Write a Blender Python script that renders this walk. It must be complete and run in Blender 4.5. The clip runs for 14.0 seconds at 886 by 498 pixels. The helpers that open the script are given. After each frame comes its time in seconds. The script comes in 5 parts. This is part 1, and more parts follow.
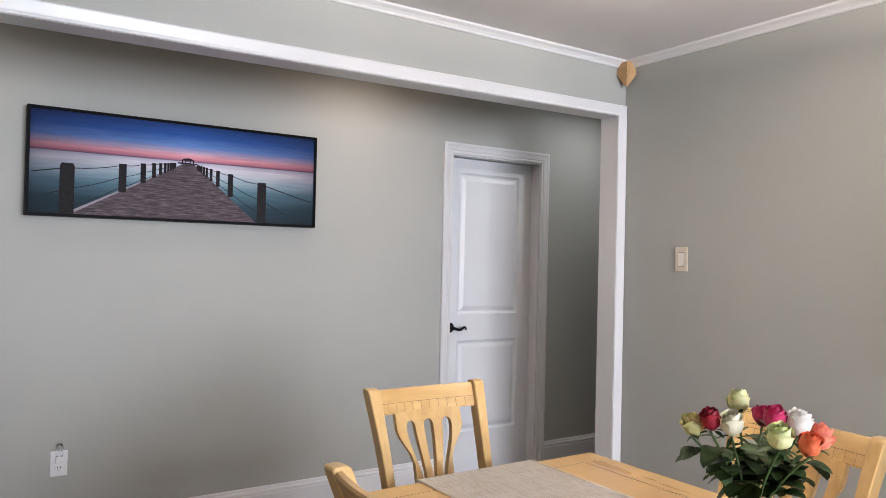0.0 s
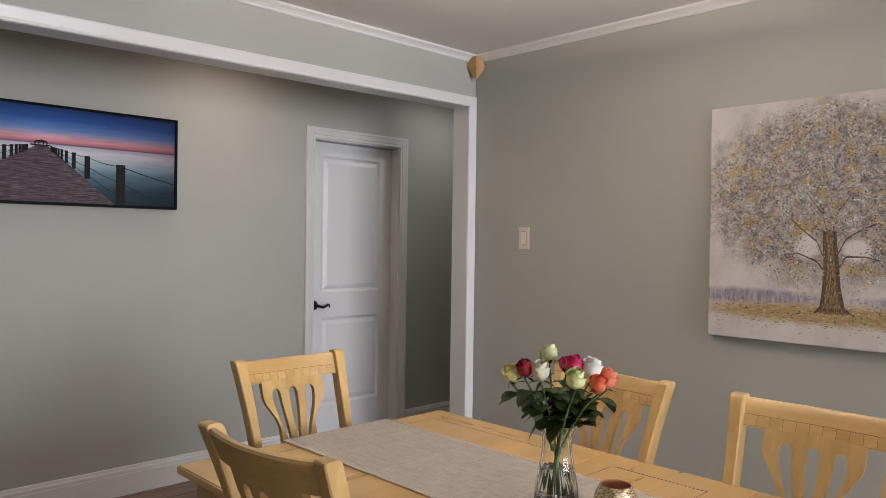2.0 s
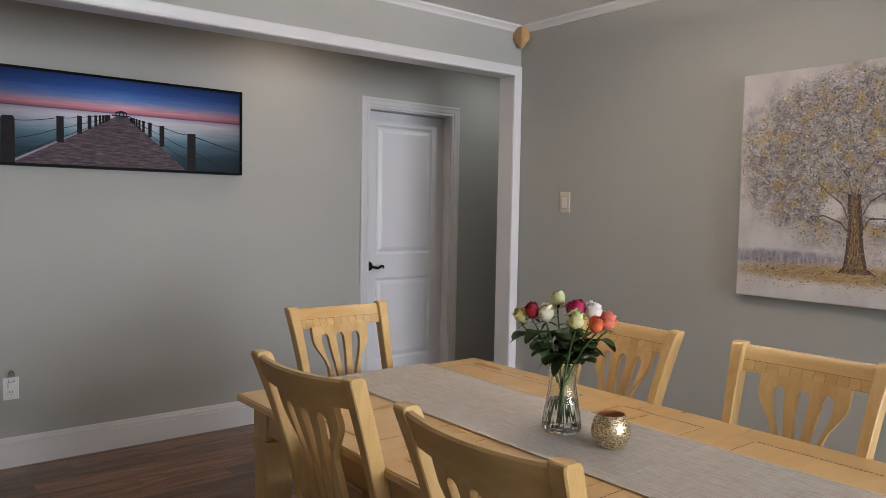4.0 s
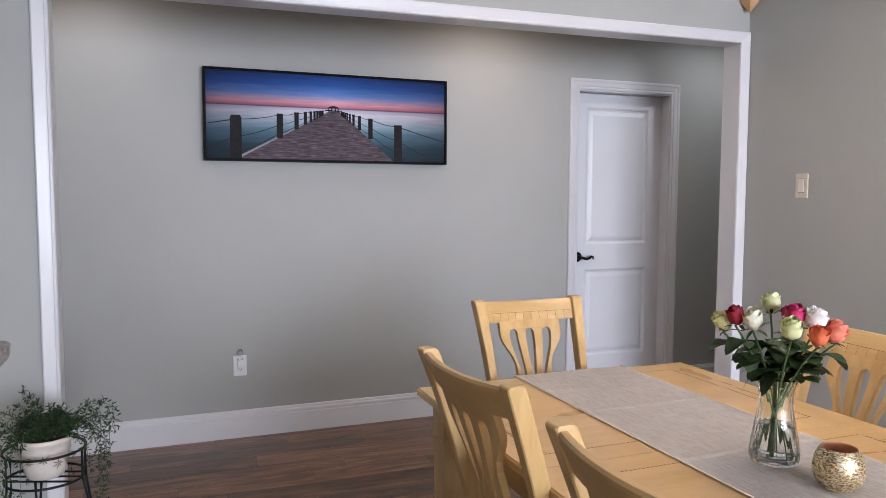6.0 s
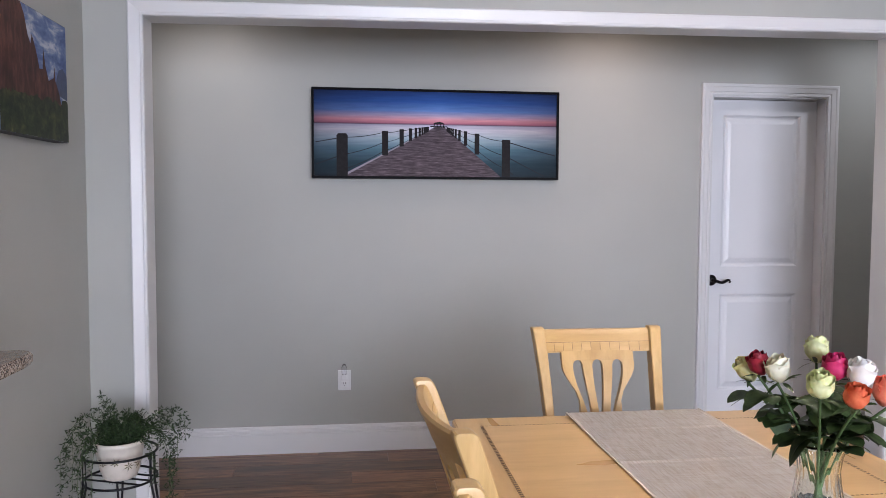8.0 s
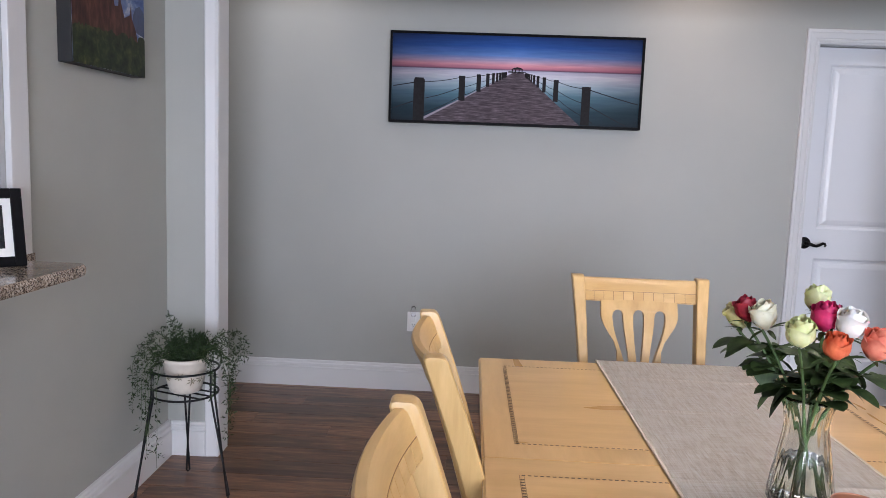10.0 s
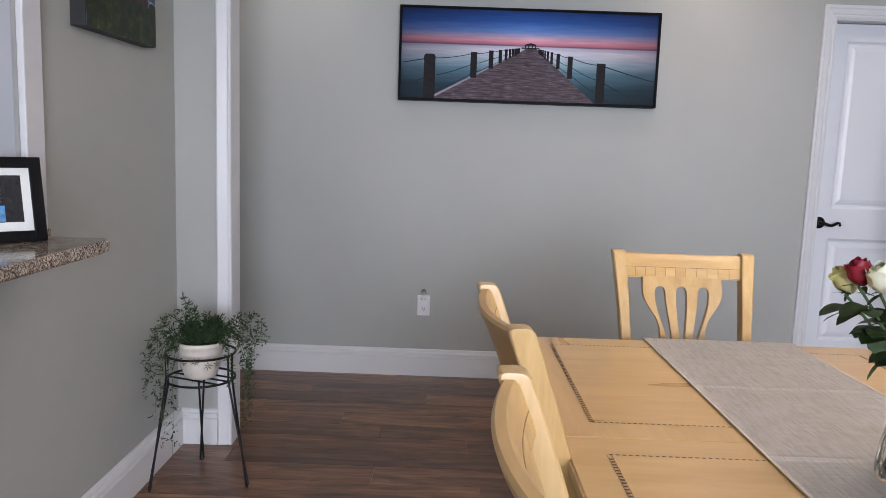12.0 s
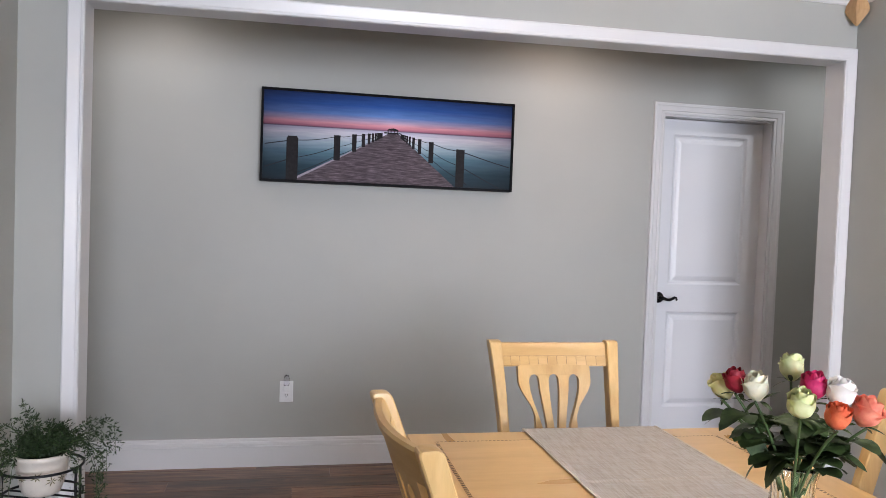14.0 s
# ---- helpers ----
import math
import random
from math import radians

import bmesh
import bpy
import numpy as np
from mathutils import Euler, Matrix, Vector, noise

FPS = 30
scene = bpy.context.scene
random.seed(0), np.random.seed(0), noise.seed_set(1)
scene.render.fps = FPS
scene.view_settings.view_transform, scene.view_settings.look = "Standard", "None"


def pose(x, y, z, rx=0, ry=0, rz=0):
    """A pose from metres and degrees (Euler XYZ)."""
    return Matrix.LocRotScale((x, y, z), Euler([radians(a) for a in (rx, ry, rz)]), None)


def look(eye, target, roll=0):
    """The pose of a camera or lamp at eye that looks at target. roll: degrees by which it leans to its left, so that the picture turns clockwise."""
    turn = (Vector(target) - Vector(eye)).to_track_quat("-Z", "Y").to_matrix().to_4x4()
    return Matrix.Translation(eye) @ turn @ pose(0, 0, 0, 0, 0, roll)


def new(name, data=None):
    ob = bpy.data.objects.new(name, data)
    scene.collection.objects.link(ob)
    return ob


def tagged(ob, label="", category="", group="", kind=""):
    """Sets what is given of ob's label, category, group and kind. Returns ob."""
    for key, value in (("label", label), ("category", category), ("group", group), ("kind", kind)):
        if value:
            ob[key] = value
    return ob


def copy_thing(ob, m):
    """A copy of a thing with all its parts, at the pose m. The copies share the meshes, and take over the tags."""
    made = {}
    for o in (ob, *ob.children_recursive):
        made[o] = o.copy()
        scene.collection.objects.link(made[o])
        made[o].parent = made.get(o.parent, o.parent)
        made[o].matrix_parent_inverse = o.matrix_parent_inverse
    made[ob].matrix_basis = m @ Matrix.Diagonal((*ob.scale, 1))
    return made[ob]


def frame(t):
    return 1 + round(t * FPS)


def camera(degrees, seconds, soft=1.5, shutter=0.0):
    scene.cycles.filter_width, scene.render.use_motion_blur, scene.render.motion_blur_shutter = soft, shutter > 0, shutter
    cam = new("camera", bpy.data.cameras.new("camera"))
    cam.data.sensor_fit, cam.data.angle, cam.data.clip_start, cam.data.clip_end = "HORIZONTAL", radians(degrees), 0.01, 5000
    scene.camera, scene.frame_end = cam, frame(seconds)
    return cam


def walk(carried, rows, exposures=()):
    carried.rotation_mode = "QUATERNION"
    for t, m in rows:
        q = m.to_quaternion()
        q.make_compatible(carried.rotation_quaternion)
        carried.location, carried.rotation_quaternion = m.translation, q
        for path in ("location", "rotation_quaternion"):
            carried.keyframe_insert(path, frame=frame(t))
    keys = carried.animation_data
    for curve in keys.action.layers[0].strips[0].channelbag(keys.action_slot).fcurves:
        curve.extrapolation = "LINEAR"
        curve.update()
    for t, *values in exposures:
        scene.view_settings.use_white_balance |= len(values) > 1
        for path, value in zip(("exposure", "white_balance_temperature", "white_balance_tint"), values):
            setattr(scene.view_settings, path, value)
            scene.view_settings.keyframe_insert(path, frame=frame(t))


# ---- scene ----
cam = camera(62.5, 14.0, soft=0.6)
PATH = [
    (0, (0.571, 0.476, 1.397), (1.679, 2.141, 1.422), 1.3),
    (0.5, (0.584, 0.412, 1.392), (1.759, 2.03, 1.409), 1.3),
    (1, (0.567, 0.362, 1.392), (1.82, 1.921, 1.403), 1.3),
    (1.5, (0.507, 0.311, 1.397), (1.841, 1.801, 1.395), 1.0),
    (2, (0.441, 0.259, 1.401), (1.834, 1.695, 1.376), 0.8),
    (2.2, (0.422, 0.244, 1.396), (1.828, 1.667, 1.363), 0.7),
    (4.3, (0.376, -0.005, 1.366), (1.563, 1.599, 1.233), 0.9),
    (4.5, (0.376, -0.003, 1.365), (1.508, 1.64, 1.222), 0.7),
    (5, (0.398, 0.038, 1.354), (1.394, 1.765, 1.201), 0.4),
    (5.5, (0.487, 0.082, 1.357), (1.337, 1.886, 1.205), 0.3),
    (6, (0.589, 0.093, 1.365), (1.31, 1.953, 1.218), 0.2),
    (6.5, (0.738, 0.07, 1.367), (1.326, 1.976, 1.235), 0.4),
    (7, (0.852, 0.041, 1.365), (1.33, 1.979, 1.233), 0.4),
    (7.5, (0.956, 0.082, 1.362), (1.318, 2.046, 1.244), 0.1),
    (8, (1.051, 0.13, 1.375), (1.29, 2.113, 1.268), 0.2),
    (8.5, (1.122, 0.133, 1.375), (1.24, 2.127, 1.261), 0.8),
    (8.7, (1.167, 0.133, 1.371), (1.233, 2.128, 1.248), 1.1),
    (10.8, (1.3, 0.097, 1.286), (1.206, 2.074, 1.004), 2.2),
    (11, (1.288, 0.112, 1.272), (1.186, 2.089, 0.987), 2.2),
    (11.5, (1.221, 0.15, 1.253), (1.126, 2.127, 0.97), 1.9),
    (12, (1.116, 0.2, 1.266), (1.102, 2.183, 1.007), 2.0),
    (12.5, (1.052, 0.232, 1.286), (1.163, 2.218, 1.078), 2.0),
    (13, (1.033, 0.237, 1.304), (1.252, 2.219, 1.151), 2.0),
    (13.5, (1.018, 0.231, 1.328), (1.33, 2.204, 1.226), 2.2),
    (14, (1.016, 0.219, 1.355), (1.411, 2.178, 1.286), 2.1),
]
EXPOSURES = [
    (0, 0.11, 6800, 13), (0.5, -0.10, 7000, 13), (1, -0.34, 7150, 13), (2, -0.43, 7250, 13), (4.3, -0.56, 6900, 13), (4.6, -0.46, 6750, 13),
    (5, -0.13, 6550, 15), (6, -0.03, 6500, 17), (7.5, -0.07, 6500, 18), (8.5, -0.07, 6450, 18), (11, -0.12, 6400, 15), (12, -0.12, 6500, 15), (14, 0.01, 6700, 15),
]
walk(cam, [(t, look(eye, target, roll)) for t, eye, target, roll in PATH], EXPOSURES)

# ---- world and large lights ----
world = bpy.data.worlds.new("overcast_sky")
scene.world = world
world.use_nodes = True
wn = world.node_tree
sky = wn.nodes.new("ShaderNodeTexSky")
sky.sky_type = "NISHITA"
sky.sun_disc = False
sky.sun_elevation, sky.sun_rotation = radians(40), radians(200)
wn.links.new(sky.outputs[0], wn.nodes["Background"].inputs[0])
wn.nodes["Background"].inputs[1].default_value = 0.1


def area_lamp(name, m, w, h, watts, colour, spread=180):
    data = bpy.data.lights.new(name, "AREA")
    data.shape, data.size, data.size_y, data.energy, data.color, data.spread = "RECTANGLE", w, h, watts, colour, radians(spread)
    ob = new(name, data)
    ob.matrix_basis = m
    return ob


def disc_lamp(name, at, size, watts, colour):
    data = bpy.data.lights.new(name, "AREA")
    data.shape, data.size, data.energy, data.color = "DISK", size, watts, colour
    ob = new(name, data)
    ob.matrix_basis = pose(*at)
    return ob


# daylight through the window behind the table, and an added fill lamp for the kitchen
area_lamp("daylight_rear_window", look((2.20, -4.53, 1.45), (2.40, 0, 1.25)), 2.4, 1.8, 262, (0.78, 0.87, 1.0), 140)
area_lamp("daylight_kitchen_window", look((-1.6, -4.53, 1.5), (-1.6, 0, 1.45)), 1.5, 1.2, 6, (0.90, 0.95, 1.0))
# hall downlights, and an added uplight that brightens ceiling and table from out of view
DOWNLIGHTS = [(0.28, (1.0, 0.95, 0.92), 3.4), (2.50, (1.0, 0.83, 0.72), 4.2), (4.25, (0.88, 0.94, 1.0), 4.6)]
HALL_LAMP_Y = 3.79
for lx, colour, watts in DOWNLIGHTS:
    disc_lamp("downlight_beam", (lx, HALL_LAMP_Y, 2.456), 0.09, watts, colour)
area_lamp("ceiling_lamp_uplight", pose(2.25, 1.68, 2.285, 180, 0, 0), 0.13, 0.13, 72, (1.0, 0.92, 0.84))


# ---- materials ----
class Nodes:
    def __init__(self, name):
        self.mat = bpy.data.materials.new(name)
        self.mat.use_nodes = True
        self.t = self.mat.node_tree
        self.b = self.t.nodes["Principled BSDF"]

    def n(self, kind, **settings):
        node = self.t.nodes.new(kind)
        for key, value in settings.items():
            if key in node.inputs:
                node.inputs[key].default_value = value
        return node

    def link(self, a, b):
        self.t.links.new(a, b)

    def coords(self, scale=(1, 1, 1), shift=False):
        tc = self.n("ShaderNodeTexCoord")
        mp = self.n("ShaderNodeMapping")
        mp.inputs["Scale"].default_value = scale
        self.link(tc.outputs["Object"], mp.inputs["Vector"])
        if shift:
            info = self.n("ShaderNodeObjectInfo")
            mul = self.n("ShaderNodeMath")
            mul.operation = "MULTIPLY"
            mul.inputs[1].default_value = 37.0
            self.link(info.outputs["Random"], mul.inputs[0])
            self.link(mul.outputs[0], mp.inputs["Location"])
        return mp.outputs[0]

    def noise(self, vec, scale, detail=4, rough=0.55, dist=0.0):
        no = self.n("ShaderNodeTexNoise", Scale=scale, Detail=detail, Roughness=rough, Distortion=dist)
        self.link(vec, no.inputs["Vector"])
        return no.outputs["Fac"]

    def ramp(self, fac, stops):
        r = self.n("ShaderNodeValToRGB")
        el = r.color_ramp.elements
        while len(el) < len(stops):
            el.new(0.5)
        for e, (p, c) in zip(el, stops):
            e.position, e.color = p, (*c, 1)
        self.link(fac, r.inputs[0])
        return r.outputs[0]

    def mix(self, fac, a, b, mode="MIX"):
        m = self.n("ShaderNodeMix")
        m.data_type, m.blend_type = "RGBA", mode
        for sock, v in ((m.inputs[0], fac), (m.inputs[6], a), (m.inputs[7], b)):
            if isinstance(v, (int, float)):
                sock.default_value = v
            elif isinstance(v, tuple):
                sock.default_value = (*v, 1)
            else:
                self.link(v, sock)
        return m.outputs[2]

    def bump(self, height, strength, distance=0.002):
        b = self.n("ShaderNodeBump", Strength=strength, Distance=distance)
        self.link(height, b.inputs["Height"])
        self.link(b.outputs[0], self.b.inputs["Normal"])

    def rough(self, fac, lo, hi):
        m = self.n("ShaderNodeMapRange")
        m.inputs["To Min"].default_value, m.inputs["To Max"].default_value = lo, hi
        self.link(fac, m.inputs[0])
        self.link(m.outputs[0], self.b.inputs["Roughness"])

    def colour(self, c):
        if isinstance(c, tuple):
            self.b.inputs["Base Color"].default_value = (*c, 1)
        else:
            self.link(c, self.b.inputs["Base Color"])


def shade(c, k):
    return tuple(v * k for v in c)


def paint(name, c, rough=0.6, grain=220, relief=0.12, vary=0.03):
    m = Nodes(name)
    v = m.coords()
    m.colour(m.ramp(m.noise(v, 1.7, 5), [(0.3, shade(c, 1 - vary)), (0.7, shade(c, 1 + vary))]))
    f = m.noise(v, grain, 3)
    m.rough(f, rough - 0.06, rough + 0.06)
    m.bump(f, relief, 0.001)
    return m.mat


def wood(name, lo, mid, hi, scale, rough=0.35, shift=True, bump=0.08, coat=0.0, sheen=(0.07, 0.1)):
    m = Nodes(name)
    v = m.coords(scale, shift)
    broad = m.noise(v, 2.2, 4, 0.55, 0.3)
    fine = m.noise(v, 9.0, 6, 0.65, 0.1)
    c1 = m.ramp(broad, [(0.28, lo), (0.5, mid), (0.72, hi)])
    c2 = m.ramp(fine, [(0.35, (0.86, 0.84, 0.80)), (0.6, (1, 1, 1))])
    m.colour(m.mix(0.6, c1, c2, "MULTIPLY"))
    m.rough(broad, rough - sheen[0], rough + sheen[1])
    m.bump(fine, bump, 0.001)
    m.b.inputs["Coat Weight"].default_value = coat
    m.b.inputs["Coat Roughness"].default_value = 0.2
    return m.mat


def plain(name, c, rough=0.5, metal=0.0, vary=0.08, scale=25, relief=0.05, gloss=0.5):
    m = Nodes(name)
    v = m.coords()
    f = m.noise(v, scale, 4)
    m.colour(m.ramp(f, [(0.3, shade(c, 1 - vary)), (0.7, shade(c, 1 + vary))]))
    m.rough(m.noise(v, scale * 3, 3), max(0.03, rough - 0.08), rough + 0.08)
    m.b.inputs["Metallic"].default_value = metal
    m.b.inputs["Specular IOR Level"].default_value = gloss
    if relief:
        m.bump(f, relief, 0.001)
    return m.mat


SAGE = (0.382, 0.386, 0.360)
WALL = paint("sage_grey_wall_paint", SAGE, 0.55, 260, 0.10)
KITCHEN = paint("pale_grey_wall_paint", (0.44, 0.445, 0.46), 0.6)
CEIL = paint("ceiling_white_paint", (0.78, 0.765, 0.76), 0.7, 180, 0.15)
TRIM = paint("white_trim_gloss_paint", (0.66, 0.655, 0.66), 0.32, 90, 0.05, 0.02)
DOORP = paint("white_door_paint", (0.70, 0.705, 0.73), 0.38, 120, 0.06, 0.02)
LO, MID, HI = (0.52, 0.320, 0.128), (0.60, 0.385, 0.168), (0.67, 0.445, 0.210)
TABLE_X = wood("maple_table_across", LO, MID, HI, (0.6, 4, 4), 0.28, True, 0.0, 0.0, (0.02, 0.02))
TABLE_Y = wood("maple_table_along", LO, MID, HI, (4, 0.6, 4), 0.28, True, 0.0, 0.0, (0.02, 0.02))
TABLE_Z = wood("maple_table_upright", LO, MID, HI, (6, 6, 0.6), 0.34, True, 0.04, 0.1)
CL, CM, CH = (0.52, 0.322, 0.124), (0.61, 0.400, 0.168), (0.68, 0.465, 0.215)
CHAIR_X = wood("maple_chair_across", CL, CM, CH, (0.8, 8, 8), 0.34, True, 0.05, 0.1)
CHAIR_Z = wood("maple_chair_upright", CL, CM, CH, (8, 8, 0.8), 0.34, True, 0.05, 0.1)
BLOCK = wood("raw_wood_block", (0.40, 0.22, 0.10), (0.50, 0.30, 0.14), (0.56, 0.35, 0.18), (12, 12, 2), 0.6)
INLAY = plain("dark_inlay", (0.10, 0.055, 0.025), 0.5)
GROOVE = plain("scored_maple", (0.20, 0.105, 0.035), 0.5)
SEATC = plain("dark_seat_fabric", (0.03, 0.028, 0.03), 0.9, 0, 0.3, 160, 0.4)
BLACK = plain("black_frame", (0.004, 0.004, 0.005), 0.5, 0, 0.2, 40, 0.05, 0.06)
IRON = plain("black_wrought_iron", (0.014, 0.014, 0.016), 0.45, 0.6, 0.25, 60, 0.15)
BRONZE = plain("oil_rubbed_bronze", (0.012, 0.011, 0.012), 0.35, 0.8, 0.3, 60)
IVORY = plain("ivory_plastic", (0.68, 0.61, 0.49), 0.4, 0, 0.03)
WHITEP = plain("white_plastic", (0.78, 0.78, 0.78), 0.35, 0, 0.02)
PADDLE = plain("pale_ivory_plastic", (0.80, 0.76, 0.68), 0.35, 0, 0.03)
DARK = plain("dark_slot", (0.02, 0.02, 0.02), 0.7)
MAT_BOARD = plain("white_mat_board", (0.78, 0.77, 0.74), 0.8, 0, 0.02)


def plank_material():
    m = Nodes("walnut_vinyl_plank")
    v = m.coords((1.3, 10.0, 1), True)
    broad = m.noise(v, 1.6, 6, 0.62, 1.2)
    fine = m.noise(v, 8.0, 9, 0.72, 0.4)
    base = m.ramp(broad, [(0.27, (0.045, 0.022, 0.012)), (0.43, (0.145, 0.073, 0.040)), (0.57, (0.265, 0.145, 0.082)), (0.72, (0.42, 0.27, 0.165))])
    dark = m.ramp(fine, [(0.36, (0.45, 0.42, 0.40)), (0.56, (1, 1, 1))])
    col = m.mix(0.75, base, dark, "MULTIPLY")
    info = m.n("ShaderNodeObjectInfo")
    tone = m.ramp(info.outputs["Random"], [(0.0, (0.50, 0.46, 0.44)), (1.0, (1.18, 1.09, 1.02))])
    m.colour(m.mix(1.0, col, tone, "MULTIPLY"))
    m.rough(fine, 0.24, 0.40)
    m.bump(fine, 0.10, 0.001)
    return m.mat


def linen_material():
    m = Nodes("woven_linen_runner")
    across = m.noise(m.coords((10, 400, 1)), 1.0, 3)
    along = m.noise(m.coords((400, 10, 1)), 1.0, 3)
    slub = m.noise(m.coords((150, 22, 1)), 1.0, 5, 0.7)
    mixed = m.n("ShaderNodeMath")
    mixed.operation = "ADD"
    m.link(across, mixed.inputs[0])
    m.link(along, mixed.inputs[1])
    half = m.n("ShaderNodeMath")
    half.operation = "MULTIPLY"
    half.inputs[1].default_value = 0.5
    m.link(mixed.outputs[0], half.inputs[0])
    c = m.ramp(half.outputs[0], [(0.36, (0.76, 0.68, 0.59)), (0.5, (0.89, 0.83, 0.755)), (0.64, (0.95, 0.92, 0.88))])
    c2 = m.ramp(slub, [(0.36, (0.80, 0.76, 0.71)), (0.56, (1.0, 1.0, 1.0))])
    m.colour(m.mix(0.8, c, c2, "MULTIPLY"))
    m.b.inputs["Roughness"].default_value = 0.85
    m.b.inputs["Sheen Weight"].default_value = 0.2
    return m.mat


def granite_material():
    m = Nodes("speckled_granite")
    v = m.coords()
    vo = m.n("ShaderNodeTexVoronoi", Scale=330.0)
    m.link(v, vo.inputs["Vector"])
    speck = m.n("ShaderNodeRGBToBW")
    m.link(vo.outputs["Color"], speck.inputs[0])
    c = m.ramp(speck.outputs[0], [(0.20, (0.05, 0.04, 0.035)), (0.36, (0.20, 0.15, 0.115)), (0.55, (0.36, 0.295, 0.235)), (0.78, (0.52, 0.46, 0.40))])
    blot = m.ramp(m.noise(v, 22, 5), [(0.35, (0.65, 0.6, 0.56)), (0.62, (1.05, 1.02, 1))])
    m.colour(m.mix(0.8, c, blot, "MULTIPLY"))
    m.b.inputs["Roughness"].default_value = 0.14
    return m.mat


def glass_material(name, tint=(1, 1, 1), rough=0.0, ior=1.45):
    m = Nodes(name)
    m.colour(tint)
    m.b.inputs["Transmission Weight"].default_value = 1.0
    m.b.inputs["Roughness"].default_value = rough
    m.b.inputs["IOR"].default_value = ior
    return m.mat


def mosaic_material():
    m = Nodes("gold_mosaic_glass")
    v = m.coords((1, 1, 2.0))
    vo = m.n("ShaderNodeTexVoronoi", Scale=290.0)
    m.link(v, vo.inputs["Vector"])
    bw = m.n("ShaderNodeRGBToBW")
    m.link(vo.outputs["Color"], bw.inputs[0])
    m.colour(m.ramp(bw.outputs[0], [(0.2, (0.45, 0.28, 0.12)), (0.45, (0.80, 0.62, 0.34)), (0.75, (0.92, 0.84, 0.66))]))
    m.b.inputs["Metallic"].default_value = 0.9
    m.rough(bw.outputs[0], 0.16, 0.42)
    bump = m.n("ShaderNodeBump", Strength=0.9, Distance=0.003)
    m.link(bw.outputs[0], bump.inputs["Height"])
    m.link(bump.outputs[0], m.b.inputs["Normal"])
    return m.mat


def sea_sky_material(w, h):
    """Dusk sky over a calm sea; the picture's local x runs across, z up."""
    m = Nodes("dusk_sea_print")
    tc = m.n("ShaderNodeTexCoord")
    sep = m.n("ShaderNodeSeparateXYZ")
    m.link(tc.outputs["Object"], sep.inputs[0])
    up = m.n("ShaderNodeMapRange")
    up.inputs["From Min"].default_value, up.inputs["From Max"].default_value = 0.0, h
    m.link(sep.outputs["Z"], up.inputs[0])
    ac = m.n("ShaderNodeMapRange")
    ac.inputs["From Min"].default_value, ac.inputs["From Max"].default_value = 0.0, w
    m.link(sep.outputs["X"], ac.inputs[0])
    tall = m.ramp(up.outputs[0], [(0.0, (0.020, 0.036, 0.05)), (0.18, (0.026, 0.066, 0.090)), (0.34, (0.10, 0.205, 0.26)), (0.44, (0.33, 0.45, 0.52)),
                                  (0.55, (0.62, 0.62, 0.68)), (0.600, (0.42, 0.42, 0.52)), (0.609, (0.12, 0.07, 0.12)), (0.625, (0.45, 0.16, 0.22)),
                                  (0.66, (0.66, 0.29, 0.33)), (0.705, (0.36, 0.30, 0.43)), (0.76, (0.10, 0.20, 0.46)), (0.86, (0.022, 0.085, 0.30)), (1.0, (0.010, 0.026, 0.11))])
    side = m.ramp(ac.outputs[0], [(0.0, (0.22, 0.20, 0.24)), (0.20, (0.70, 0.68, 0.72)), (0.5, (1.35, 1.35, 1.35)), (0.80, (0.78, 0.74, 0.76)), (1.0, (0.26, 0.22, 0.26))])
    ripples = m.ramp(m.noise(m.coords((6, 1, 75)), 1.0, 5), [(0.35, (0.78, 0.8, 0.84)), (0.65, (1.12, 1.1, 1.08))])
    m.colour(m.mix(1.0, m.mix(0.85, tall, side, "MULTIPLY"), m.mix(0.7, (1.0, 1.0, 1.0), ripples), "MULTIPLY"))
    m.b.inputs["Roughness"].default_value = 0.6
    m.b.inputs["Specular IOR Level"].default_value = 0.12
    return m.mat


def boards_material():
    m = Nodes("weathered_boardwalk_print")
    f = m.noise(m.coords((14, 1, 150)), 1.0, 5, 0.65)
    m.colour(m.ramp(f, [(0.3, (0.030, 0.022, 0.028)), (0.5, (0.082, 0.062, 0.075)), (0.72, (0.21, 0.170, 0.195))]))
    m.b.inputs["Roughness"].default_value = 0.6
    m.b.inputs["Specular IOR Level"].default_value = 0.12
    return m.mat


def petal_material(name, inner, outer):
    m = Nodes(name)
    v = m.coords()
    f = m.noise(v, 60, 4)
    m.colour(m.ramp(f, [(0.3, inner), (0.7, outer)]))
    m.b.inputs["Roughness"].default_value = 0.5
    m.b.inputs["Subsurface Weight"].default_value = 0.15
    m.b.inputs["Subsurface Radius"].default_value = (0.01, 0.006, 0.004)
    m.bump(m.noise(v, 150, 3), 0.15, 0.001)
    return m.mat


def leaf_material(name, lo, hi, scale=60):
    m = Nodes(name)
    f = m.noise(m.coords(), scale, 4)
    isl = m.n("ShaderNodeNewGeometry")
    tone = m.ramp(isl.outputs["Random Per Island"], [(0.0, (0.6, 0.62, 0.6)), (1.0, (1.3, 1.25, 1.2))])
    m.colour(m.mix(1.0, m.ramp(f, [(0.3, lo), (0.7, hi)]), tone, "MULTIPLY"))
    m.b.inputs["Roughness"].default_value = 0.55
    m.b.inputs["Specular IOR Level"].default_value = 0.3
    return m.mat


